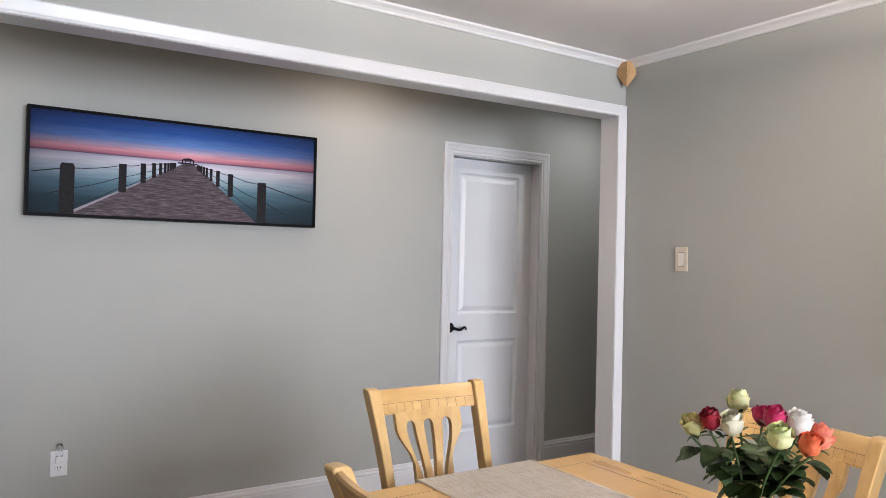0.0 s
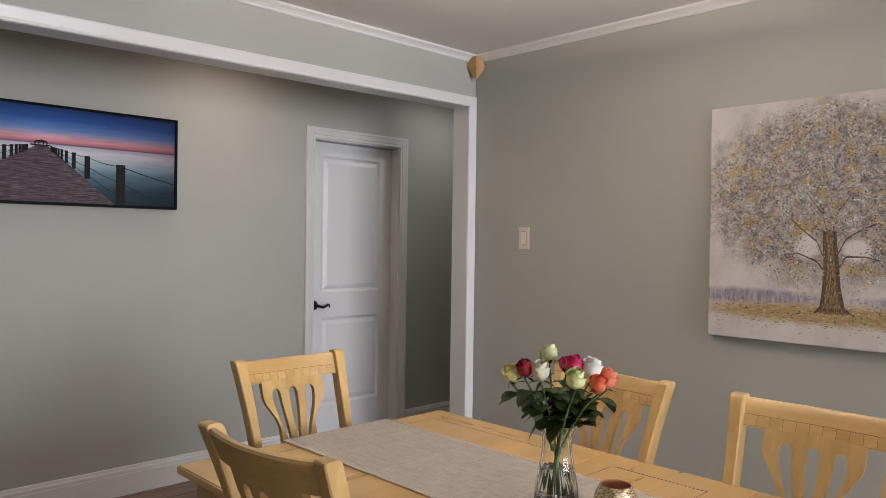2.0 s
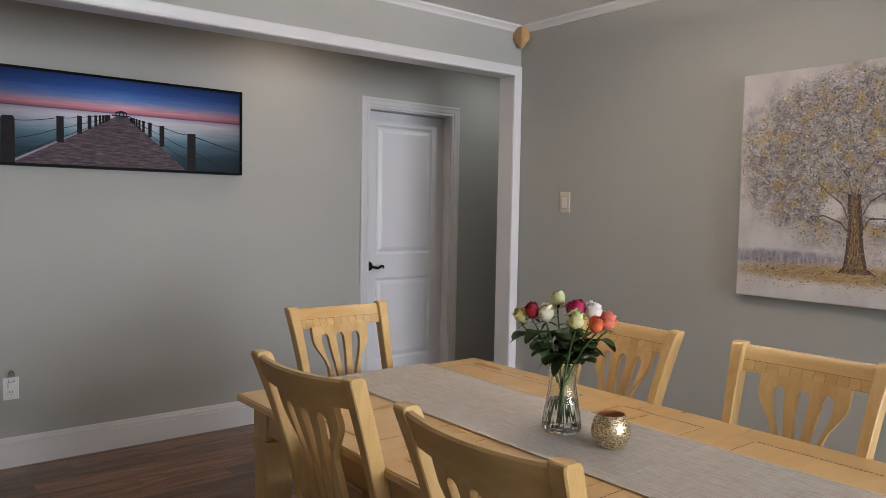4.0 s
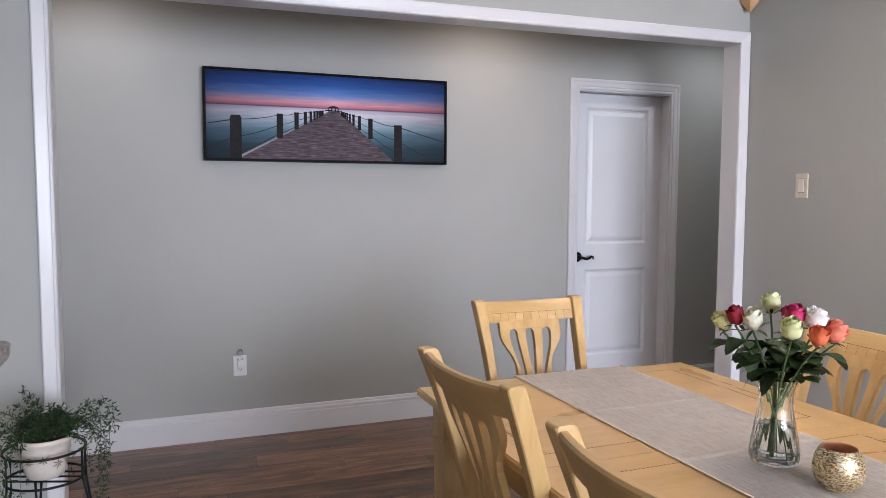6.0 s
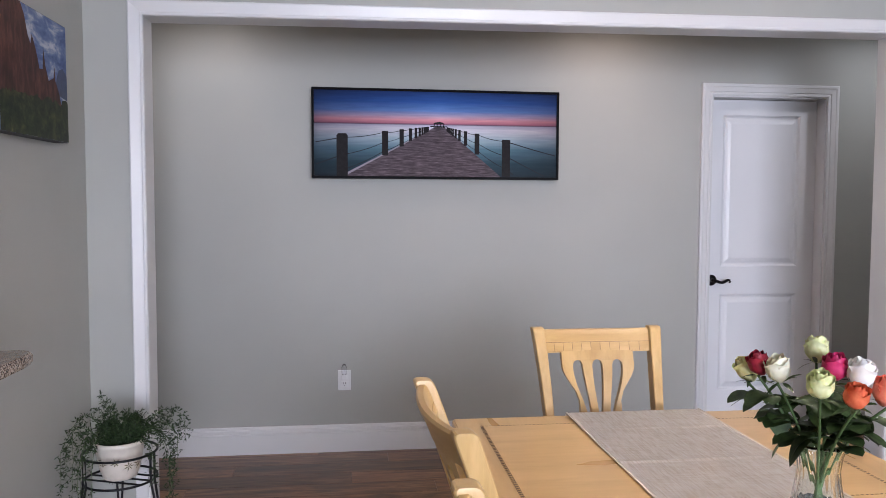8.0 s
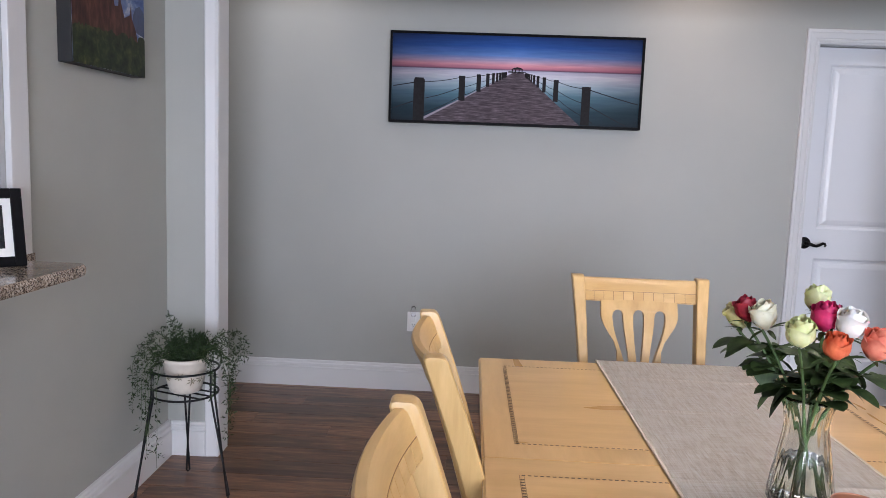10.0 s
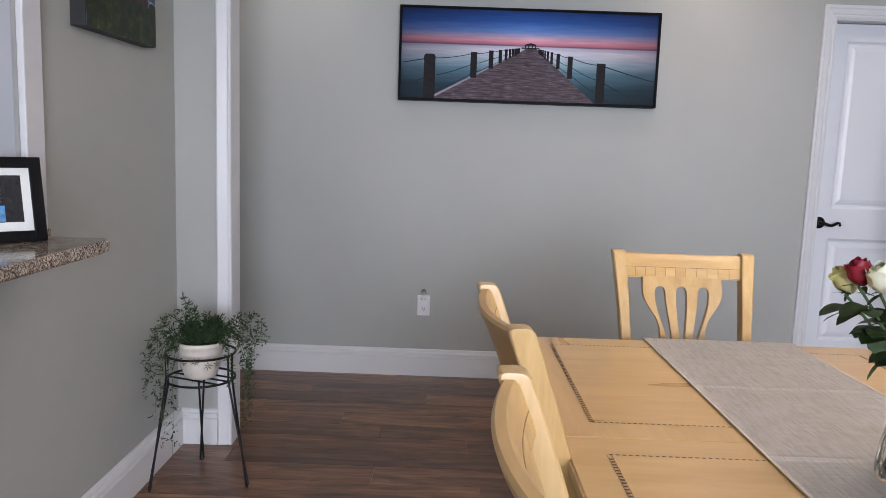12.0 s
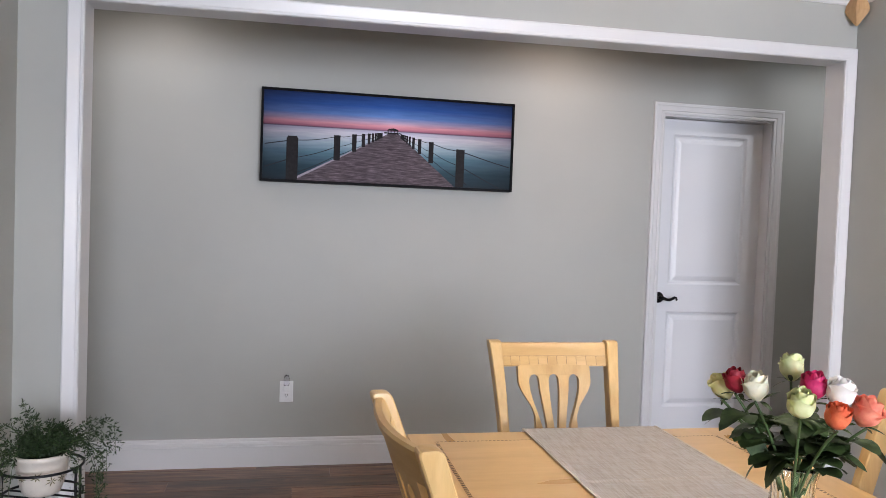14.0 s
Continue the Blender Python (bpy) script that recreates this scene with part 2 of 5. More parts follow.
def dab_material(name, stops, rough=0.6):
    m = Nodes(name)
    isl = m.n("ShaderNodeNewGeometry")
    r = m.ramp(isl.outputs["Random Per Island"], stops)
    m.t.nodes[-1].color_ramp.interpolation = "CONSTANT"
    m.colour(r)
    m.b.inputs["Roughness"].default_value = rough
    return m.mat


def washed_canvas_material(w, h):
    """Painted tree on canvas: pale wash, blurred crown, violet haze and ochre ground; local x runs across, z up."""
    m = Nodes("washed_tree_canvas")
    v = m.coords()
    col = m.ramp(m.noise(v, 5, 6, 0.65), [(0.3, (0.45, 0.42, 0.43)), (0.5, (0.57, 0.54, 0.535)), (0.7, (0.65, 0.62, 0.60))])

    def oval(cu, cv, ru, rv, wobble, scale, inside, outside):
        tc = m.n("ShaderNodeTexCoord")
        mp = m.n("ShaderNodeMapping")
        mp.inputs["Scale"].default_value = (1 / (ru * w), 0, 1 / (rv * h))
        mp.inputs["Location"].default_value = (-cu / ru, 0, -cv / rv)
        m.link(tc.outputs["Object"], mp.inputs["Vector"])
        ln = m.n("ShaderNodeVectorMath")
        ln.operation = "LENGTH"
        m.link(mp.outputs[0], ln.inputs[0])
        ad = m.n("ShaderNodeMath")
        ad.operation = "MULTIPLY_ADD"
        m.link(m.noise(v, scale, 8, 0.7), ad.inputs[0])
        ad.inputs[1].default_value = wobble
        m.link(ln.outputs["Value"], ad.inputs[2])
        half = m.n("ShaderNodeMath")
        half.operation = "MULTIPLY"
        half.inputs[1].default_value = 0.5
        m.link(ad.outputs[0], half.inputs[0])
        return m.ramp(half.outputs[0], [(inside / 2, (1, 1, 1)), (outside / 2, (0, 0, 0))])

    # crown
    crown = m.ramp(m.noise(v, 34, 9, 0.75, 0.6), [(0.36, (0.11, 0.10, 0.115)), (0.47, (0.26, 0.24, 0.25)), (0.56, (0.41, 0.38, 0.375)), (0.68, (0.64, 0.62, 0.61))])
    crown = m.mix(m.ramp(m.noise(m.coords((1, 1, 1.2)), 15, 4, 0.6, 0.5), [(0.50, (0, 0, 0)), (0.63, (0.85, 0.85, 0.85))]), crown, (0.44, 0.30, 0.115))
    crown = m.mix(m.ramp(m.noise(m.coords((1.1, 1, -1)), 13, 5, 0.6, 0.4), [(0.56, (0, 0, 0)), (0.70, (0.8, 0.8, 0.8))]), crown, (0.58, 0.60, 0.63))
    speck = m.noise(v, 150, 5, 0.7)
    crown = m.mix(m.ramp(speck, [(0.39, (0.95, 0.95, 0.95)), (0.46, (0, 0, 0))]), crown, (0.075, 0.062, 0.065))
    crown = m.mix(m.ramp(m.noise(m.coords((1, 1, -1.05)), 120, 4, 0.7), [(0.60, (0, 0, 0)), (0.67, (0.9, 0.9, 0.9))]), crown, (0.74, 0.72, 0.70))
    col = m.mix(oval(0.5, 0.61, 0.545, 0.40, 0.9, 9, 1.22, 1.50), col, crown)
    # pale sky seen between the lowest limbs and the trunk
    for cu, cv, ru, rv in ((0.412, 0.395, 0.05, 0.055), (0.60, 0.385, 0.055, 0.05)):
        col = m.mix(oval(cu, cv, ru, rv, 0.9, 22, 1.1, 1.6), col, (0.62, 0.59, 0.60))
    # haze and ground
    hills = m.ramp(m.noise(m.coords((3.2, 1, 0.6)), 22, 7, 0.7), [(0.34, (0.16, 0.15, 0.21)), (0.52, (0.31, 0.285, 0.34)), (0.66, (0.50, 0.47, 0.49))])
    col = m.mix(oval(0.15, 0.183, 0.46, 0.040, 0.9, 16, 1.0, 1.5), col, hills)
    col = m.mix(oval(0.90, 0.183, 0.34, 0.034, 0.9, 16, 1.0, 1.5), col, hills)
    earth = m.ramp(m.noise(m.coords((1, 1, 4)), 30, 8, 0.75), [(0.33, (0.20, 0.125, 0.06)), (0.47, (0.40, 0.27, 0.115)), (0.58, (0.50, 0.37, 0.20)), (0.70, (0.58, 0.53, 0.48))])
    col = m.mix(oval(0.5, 0.125, 0.60, 0.048, 0.9, 14, 1.0, 1.55), col, earth)
    m.colour(col)
    m.b.inputs["Roughness"].default_value = 0.75
    m.bump(m.noise(v, 160, 6, 0.7), 0.5, 0.002)
    return m.mat


def blotch_material(name, stops, scale, stretch=(1, 1, 1), rough=0.5):
    m = Nodes(name)
    m.colour(m.ramp(m.noise(m.coords(stretch), scale, 7, 0.65, 0.3), stops))
    m.b.inputs["Roughness"].default_value = rough
    m.b.inputs["Specular IOR Level"].default_value = 0.2
    return m.mat


PLANK = plank_material()
LINEN = linen_material()
GRANITE = granite_material()
# hem colour is darkened to carry the shadow line along the runner's edge
SHADED_HEM = plain("shaded_linen_hem", (0.60, 0.53, 0.45), 0.85, 0, 0.15, 300, 0.3)
GLASS = glass_material("clear_vase_glass", (0.97, 0.99, 0.98))
PANE = glass_material("window_pane_glass")
NIGHT = glass_material("clear_plastic", (0.95, 0.96, 1.0), 0.1)
WATER = glass_material("vase_water", (0.93, 0.97, 0.94), 0.0, 1.33)
MOSAIC = mosaic_material()
COPPER = plain("copper_lining", (0.62, 0.30, 0.19), 0.35, 0.7, 0.15, 40)
WAX = plain("cream_wax", (0.75, 0.62, 0.50), 0.5, 0, 0.04)
GROUT = plain("floor_underlay", (0.02, 0.013, 0.01), 0.8)
POTM = plain("cream_ceramic_pot", (0.66, 0.60, 0.53), 0.3, 0, 0.06, 30)
POTDECOR = plain("olive_brown_glaze", (0.12, 0.10, 0.04), 0.4, 0, 0.4, 80)
SOIL = plain("potting_soil", (0.025, 0.018, 0.012), 0.95, 0, 0.4, 90, 0.6)
FERN = leaf_material("asparagus_fern_green", (0.013, 0.028, 0.011), (0.034, 0.062, 0.022), 90)
STEMG = plain("green_stem", (0.055, 0.10, 0.032), 0.5, 0, 0.2, 60)
LEAF = leaf_material("rose_leaf_green", (0.012, 0.028, 0.007), (0.052, 0.088, 0.026))
GLOW = Nodes("lit_downlight_lens")
GLOW.colour((0.8, 0.8, 0.8))
GLOW.b.inputs["Emission Color"].default_value = (1, 0.9, 0.78, 1)
GLOW.b.inputs["Emission Strength"].default_value = 6.0
GLOW = GLOW.mat


# ---- mesh tools ----
def mesh_ob(name, bm, mats, parent=None, label="", smooth=False):
    me = bpy.data.meshes.new(name)
    bm.normal_update()
    bm.to_mesh(me)
    bm.free()
    for m in mats if isinstance(mats, (list, tuple)) else [mats]:
        me.materials.append(m)
    if smooth:
        for p in me.polygons:
            p.use_smooth = True
    ob = new(name, me)
    if parent:
        ob.parent = parent
    if label:
        tagged(ob, label)
    return ob


def part(name, bm, material, parent, label="", smooth=False):
    return mesh_ob(name, bm, material, parent, label, smooth)


def thing(name, label, category, at=(0, 0, 0), turn=0, group="", kind=""):
    ob = new(name)
    ob.empty_display_size = 0.1
    ob.matrix_basis = pose(*at, 0, 0, turn)
    return tagged(ob, label, category, group, kind)


def box(bm, x0, x1, y0, y1, z0, z1, bev=0.0, seg=2, mat=0):
    made = bmesh.ops.create_cube(bm, size=1, matrix=Matrix.LocRotScale(((x0 + x1) / 2, (y0 + y1) / 2, (z0 + z1) / 2), None, (x1 - x0, y1 - y0, z1 - z0)))
    vs = made["verts"]
    faces = {f for v in vs for f in v.link_faces}
    for f in faces:
        f.material_index = mat
    if bev:
        bmesh.ops.bevel(bm, geom=list({e for v in vs for e in v.link_edges}), offset=bev, segments=seg, affect="EDGES", profile=0.6, material=mat)
    return bm


def cube(*a, **k):
    return box(bmesh.new(), *a, **k)


def loft(bm, rings, close=True, caps=True, mat=0):
    """Rings of equal length joined by quads."""
    vv = [[bm.verts.new(p) for p in r] for r in rings]
    n = len(vv[0])
    for a, b in zip(vv, vv[1:]):
        for i in range(n if close else n - 1):
            j = (i + 1) % n
            bm.faces.new((a[i], a[j], b[j], b[i])).material_index = mat
    if caps and close:
        bm.faces.new(list(reversed(vv[0]))).material_index = mat
        bm.faces.new(vv[-1]).material_index = mat
    return vv


def tube(bm, pts, r, sides=8, closed=False, mat=0, caps=True):
    pts = [Vector(p) for p in pts]
    rings = []
    n = len(pts)
    up = Vector((0, 0, 1))
    for i, p in enumerate(pts):
        a = pts[(i - 1) % n] if closed or i else p
        b = pts[(i + 1) % n] if closed or i < n - 1 else p
        d = (b - a).normalized()
        s = d.cross(up)
        if s.length < 0.05:
            s = d.cross(Vector((1, 0, 0)))
        s.normalize()
        t = s.cross(d).normalized()
        rr = r(i / max(1, n - 1)) if callable(r) else r
        rings.append([p + (s * math.cos(2 * math.pi * k / sides) + t * math.sin(2 * math.pi * k / sides)) * rr for k in range(sides)])
    if closed:
        rings.append(rings[0])
    loft(bm, rings, True, caps and not closed, mat)
    if closed:
        bmesh.ops.remove_doubles(bm, verts=bm.verts[:], dist=1e-6)
    return bm


def lathe(bm, profile, sides=40, flute=0.0, flutes=0, mat=0, caps=False):
    rings = []
    for r, z in profile:
        ring = []
        for k in range(sides):
            a = 2 * math.pi * k / sides
            rr = r * (1 + flute * math.cos(a * flutes)) if flutes else r
            ring.append((rr * math.cos(a), rr * math.sin(a), z))
        rings.append(ring)
    loft(bm, rings, True, caps, mat)
    return bm


def mould(bm, profile, a, b, out):
    """A moulding of profile (distance from the wall, height) from a to b; out is the way off the wall."""
    a, b, out = Vector((*a, 0)), Vector((*b, 0)), Vector((*out, 0))
    loft(bm, [[p + out * d + Vector((0, 0, z)) for d, z in profile] for p in (a, b)])
    bmesh.ops.recalc_face_normals(bm, faces=bm.faces[:])
    return bm


# ---- plan ----
XL, XR, YF, YB = -0.01, 3.53, 3.19, 4.27
YREAR, CEILING = -4.6, 2.467
OP_L, OP_R, OP_T, YF2 = 0.219, 3.470, 2.172, 3.302
HEAD_SAG = 0.0095  # the head of the opening drops towards the kitchen, metres per metre
HX0, HX1 = -1.8, 6.0
KX0 = -3.2


def structure(name, bm, mat, label, category):
    return tagged(mesh_ob(name, bm, mat), label, category, kind="structure")


def head_z(x):
    return OP_T - HEAD_SAG * (OP_R - x)


# walls
bm = cube(XL - 0.12, OP_L - 0.004, YF, YF2, 0, CEILING)
loft(bm, [[(x, YF, head_z(x) + 0.004), (x, YF2, head_z(x) + 0.004), (x, YF2, CEILING), (x, YF, CEILING)] for x in (OP_L - 0.004, OP_R + 0.004)])
bmesh.ops.recalc_face_normals(bm, faces=bm.faces[:])
box(bm, OP_R + 0.004, XR + 0.12, YF, YF2, 0, CEILING)
structure("wall_opening", bm, WALL, "sage grey painted wall with a wide cased opening", "wall")
DX0, DX1, DTOP, DY = 3.148, 3.886, 2.062, 4.35
bm = cube(HX0, DX0 - 0.004, YB, YB + 0.12, 0, CEILING)
box(bm, DX0 - 0.004, DX1 + 0.004, YB, YB + 0.12, DTOP + 0.004, CEILING)
box(bm, DX1 + 0.004, HX1, YB, YB + 0.12, 0, CEILING)
structure("wall_hall", bm, WALL, "sage grey painted hall wall behind the opening", "wall")
structure("wall_right", cube(XR, XR + 0.12, YREAR, YF, 0, CEILING), WALL, "sage grey painted dining room wall", "wall")
PY0, PY1, PZ0, PZ1 = 0.1, 2.11, 0.97, 2.25
bm = cube(XL - 0.12, XL, PY1, YF, 0, CEILING)
box(bm, XL - 0.12, XL, YREAR, PY0, 0, CEILING)
box(bm, XL - 0.12, XL, PY0, PY1, 0, PZ0)
box(bm, XL - 0.12, XL, PY0, PY1, PZ1, CEILING)
structure("wall_left", bm, WALL, "sage grey painted wall with a kitchen pass-through", "wall")
WX0, WX1, WZ0, WZ1 = 1.0, 3.4, 0.55, 2.35
KW0, KW1 = -2.35, -0.85
bm = cube(KX0, KW0, YREAR - 0.15, YREAR, 0, CEILING)
box(bm, KW1, WX0, YREAR - 0.15, YREAR, 0, CEILING)
box(bm, WX1, XR + 0.12, YREAR - 0.15, YREAR, 0, CEILING)
for a, b in ((KW0, KW1), (WX0, WX1)):
    box(bm, a, b, YREAR - 0.15, YREAR, 0, WZ0 if a > 0 else 0.9)
    box(bm, a, b, YREAR - 0.15, YREAR, WZ1 if a > 0 else 2.1, CEILING)
structure("wall_rear", bm, WALL, "plain painted rear wall with windows", "wall")
structure("wall_kitchen_side", cube(KX0 - 0.12, KX0, YREAR - 0.15, YF2, 0, CEILING), KITCHEN, "pale grey kitchen wall", "wall")
structure("wall_kitchen_end", cube(KX0, XL - 0.12, YF, YF2, 0, CEILING), KITCHEN, "pale grey kitchen end wall", "wall")
bm = cube(HX0 - 0.12, HX0, YF2, YB + 0.12, 0, CEILING)
structure("wall_hall_west", bm, WALL, "plain hall end wall", "wall")
structure("wall_hall_east", cube(HX1, HX1 + 0.12, YF2, YB + 0.12, 0, CEILING), WALL, "plain hall end wall", "wall")
structure("wall_hall_near", cube(XR + 0.12, HX1, YF2 - 0.11, YF2, 0, CEILING), WALL, "plain hall wall beside the opening", "wall")
structure("wall_behind_door", cube(DX0 - 0.4, DX1 + 0.4, YB + 0.5, YB + 0.6, 0, CEILING), WALL, "plain wall behind the closed door", "wall")
structure("ceiling", cube(KX0 - 0.12, HX1 + 0.12, YREAR - 0.15, YB + 0.6, CEILING, CEILING + 0.12), CEIL, "smooth white painted ceiling", "ceiling")
floor = structure("floor", cube(KX0 - 0.12, HX1 + 0.12, YREAR - 0.15, YB + 0.6, -0.12, -0.008), GROUT, "dark walnut plank floor", "floor")
structure("ground", cube(-60, 60, -90, YREAR - 0.16, -0.5, -0.3), plain("lawn", (0.05, 0.09, 0.03), 0.9, 0, 0.3, 3), "lawn outside the windows", "ground")

# windows behind the camera; window_2 is made up to go with the kitchen fill lamp
for name, a, b, z0, z1 in (("window_1", WX0, WX1, WZ0, WZ1), ("window_2", KW0, KW1, 0.9, 2.1)):
    win = tagged(thing(name, "white framed window letting in daylight", "window"), kind="structure")
    bm = cube(a, a + 0.06, YREAR - 0.12, YREAR - 0.04, z0, z1, 0.004)
    box(bm, b - 0.06, b, YREAR - 0.12, YREAR - 0.04, z0, z1, 0.004)
    box(bm, a + 0.06, b - 0.06, YREAR - 0.12, YREAR - 0.04, z0, z0 + 0.06, 0.004)
    box(bm, a + 0.06, b - 0.06, YREAR - 0.12, YREAR - 0.04, z1 - 0.06, z1, 0.004)
    box(bm, (a + b) / 2 - 0.025, (a + b) / 2 + 0.025, YREAR - 0.12, YREAR - 0.04, z0 + 0.06, z1 - 0.06, 0.004)
    part("window_frame", bm, TRIM, win)
    for p0, p1 in ((a + 0.06, (a + b) / 2 - 0.025), ((a + b) / 2 + 0.025, b - 0.06)):
        pane = part("pane", cube(p0, p1, YREAR - 0.083, YREAR - 0.078, z0 + 0.06, z1 - 0.06), PANE, win)
        pane.visible_shadow = False
    part("window_sill", cube(a - 0.05, b + 0.05, YREAR - 0.04, YREAR + 0.05, z0 - 0.03, z0, 0.005), TRIM, win)

# cased opening
case = tagged(thing("trim_opening", "white painted casing round the wide opening", "trim"), kind="structure")
CY = YF - 0.016


def mitred_casing(owner, x0, x1, zl, zr, y, profile):
    """Two side casings and a head casing with mitred corners; profile is (outwards from the opening, off the wall)."""
    corners = [((x0, 0), (-1, 0)), ((x0, zl), (-1, 1)), ((x1, zr), (1, 1)), ((x1, 0), (1, 0))]
    rings = [[(px + ox * d, y - p, pz + oz * d) for d, p in profile] for (px, pz), (ox, oz) in corners]
    for name, a, b in (("side_casing", 0, 1), ("head_casing", 1, 2), ("side_casing", 2, 3)):
        bm = bmesh.new()
        loft(bm, [rings[a], rings[b]])
        bmesh.ops.recalc_face_normals(bm, faces=bm.faces[:])
        part(name, bm, TRIM, owner)


mitred_casing(case, OP_L, OP_R, head_z(OP_L), head_z(OP_R), YF,
              [(0, 0), (0, 0.009), (0.003, 0.012), (0.009, 0.0125), (0.012, 0.0108), (0.016, 0.0112), (0.046, 0.0165), (0.052, 0.0175), (0.057, 0.015), (0.057, 0)])
part("jamb", cube(OP_L - 0.004, OP_L + 0.001, YF - 0.004, YF2 + 0.004, 0, head_z(OP_L) - 0.001), TRIM, case)
part("jamb", cube(OP_R - 0.001, OP_R + 0.004, YF - 0.004, YF2 + 0.004, 0, head_z(OP_R) - 0.001), TRIM, case)
bm = bmesh.new()
loft(bm, [[(x, YF - 0.004, head_z(x) - 0.001), (x, YF2 + 0.004, head_z(x) - 0.001), (x, YF2 + 0.004, head_z(x) + 0.004), (x, YF - 0.004, head_z(x) + 0.004)] for x in (OP_L - 0.004, OP_R + 0.004)])
bmesh.ops.recalc_face_normals(bm, faces=bm.faces[:])
part("head_jamb", bm, TRIM, case)

# pass-through casing
case2 = tagged(thing("trim_pass_through", "white painted casing of the kitchen pass-through", "trim"), kind="structure")
part("side_casing", cube(XL - 0.001, XL + 0.018, PY1 + 0.003, PY1 + 0.089, 1.018, PZ1 + 0.08, 0.004), TRIM, case2)
part("head_casing", cube(XL - 0.001, XL + 0.018, PY0 - 0.1, PY1 - 0.005, PZ1, PZ1 + 0.08, 0.004), TRIM, case2)
part("jamb", cube(XL - 0.125, XL - 0.001, PY1 - 0.018, PY1 + 0.0, 1.018, PZ1), KITCHEN, case2, "pale grey painted return")

# mouldings
BASE = [(0, 0), (0.018, 0), (0.018, 0.112), (0.012, 0.115), (0.012, 0.121), (0.016, 0.124), (0.015, 0.134), (0.009, 0.139), (0.009, 0.145), (0.006, 0.152), (0, 0.154)]
SHOE = [(0.016, 0), (0.028, 0), (0.026, 0.010), (0.016, 0.016)]
base = tagged(thing("baseboard", "tall white painted baseboard with a moulded cap", "baseboard"), kind="structure")
for a, b, out in (((HX0, YB), (DX0 - 0.066, YB), (0, -1)), ((DX1 + 0.066, YB), (HX1, YB), (0, -1)), ((XL, YREAR), (XL, YF), (1, 0)),
                  ((XR, YREAR), (XR, YF - 0.02), (-1, 0)), ((XL + 0.016, YF), (OP_L - 0.058, YF), (0, -1)),
                  ((HX0, YF2), (OP_L - 0.02, YF2), (0, 1)), ((OP_R + 0.02, YF2), (HX1, YF2), (0, 1))):
    thick = 1.4 if out == (1, 0) else 1.0
    part("board", mould(bmesh.new(), [(d * thick, z) for d, z in BASE], a, b, out), TRIM, base)
CROWN = [(0, -0.041), (0.006, -0.041), (0.010, -0.036), (0.012, -0.030), (0.020, -0.020), (0.030, -0.012), (0.034, -0.008), (0.036, 0), (0, 0)]
crown = tagged(thing("trim_crown", "narrow white crown moulding along the ceiling", "trim"), kind="structure")
for a, b, out in (((XL, YF), (XR, YF), (0, -1)), ((XR, YREAR), (XR, YF), (-1, 0)), ((XL, YREAR), (XL, YF), (1, 0))):
    part("moulding", mould(bmesh.new(), [(d, CEILING + z) for d, z in CROWN], a, b, out), TRIM, crown)

# wooden corner block under the crown
bm = bmesh.new()
rings = []
for r, z in ((0.028, 2.452), (0.046, 2.418), (0.050, 2.392), (0.040, 2.372), (0.006, 2.326)):
    rings.append([(3.490 + r * math.cos(math.radians(a)), 3.150 + r * math.sin(math.radians(a)), z) for a in (45, 135, 225, 315)])
loft(bm, list(reversed(rings)))
tagged(mesh_ob("corner_block", bm, BLOCK), "raw wooden faceted corner block below the crown moulding", "corner block")


# ---- hall door ----
door = tagged(thing("door_1", "closed white two-panel door with a dark lever handle", "door"), kind="structure")
mitred_casing(door, DX0 + 0.004, DX1 - 0.004, DTOP - 0.004, DTOP - 0.004, YB,
              [(0, 0), (0, 0.010), (0.004, 0.012), (0.013, 0.012), (0.016, 0.0085), (0.019, 0.0085), (0.023, 0.013), (0.048, 0.016), (0.053, 0.0195), (0.065, 0.0195), (0.069, 0.016), (0.069, 0)])
bm = cube(DX0 - 0.004, DX0 + 0.012, YB - 0.002, YB + 0.125, 0, DTOP - 0.012)
box(bm, DX1 - 0.012, DX1 + 0.004, YB - 0.002, YB + 0.125, 0, DTOP - 0.012)
box(bm, DX0 - 0.004, DX1 + 0.004, YB - 0.002, YB + 0.125, DTOP - 0.012, DTOP + 0.004)
part("door_frame", bm, TRIM, door)
part("threshold", cube(DX0 + 0.012, DX1 - 0.012, YB + 0.02, YB + 0.12, -0.006, 0.006, 0.002), INLAY, door, "dark floor strip under the door")


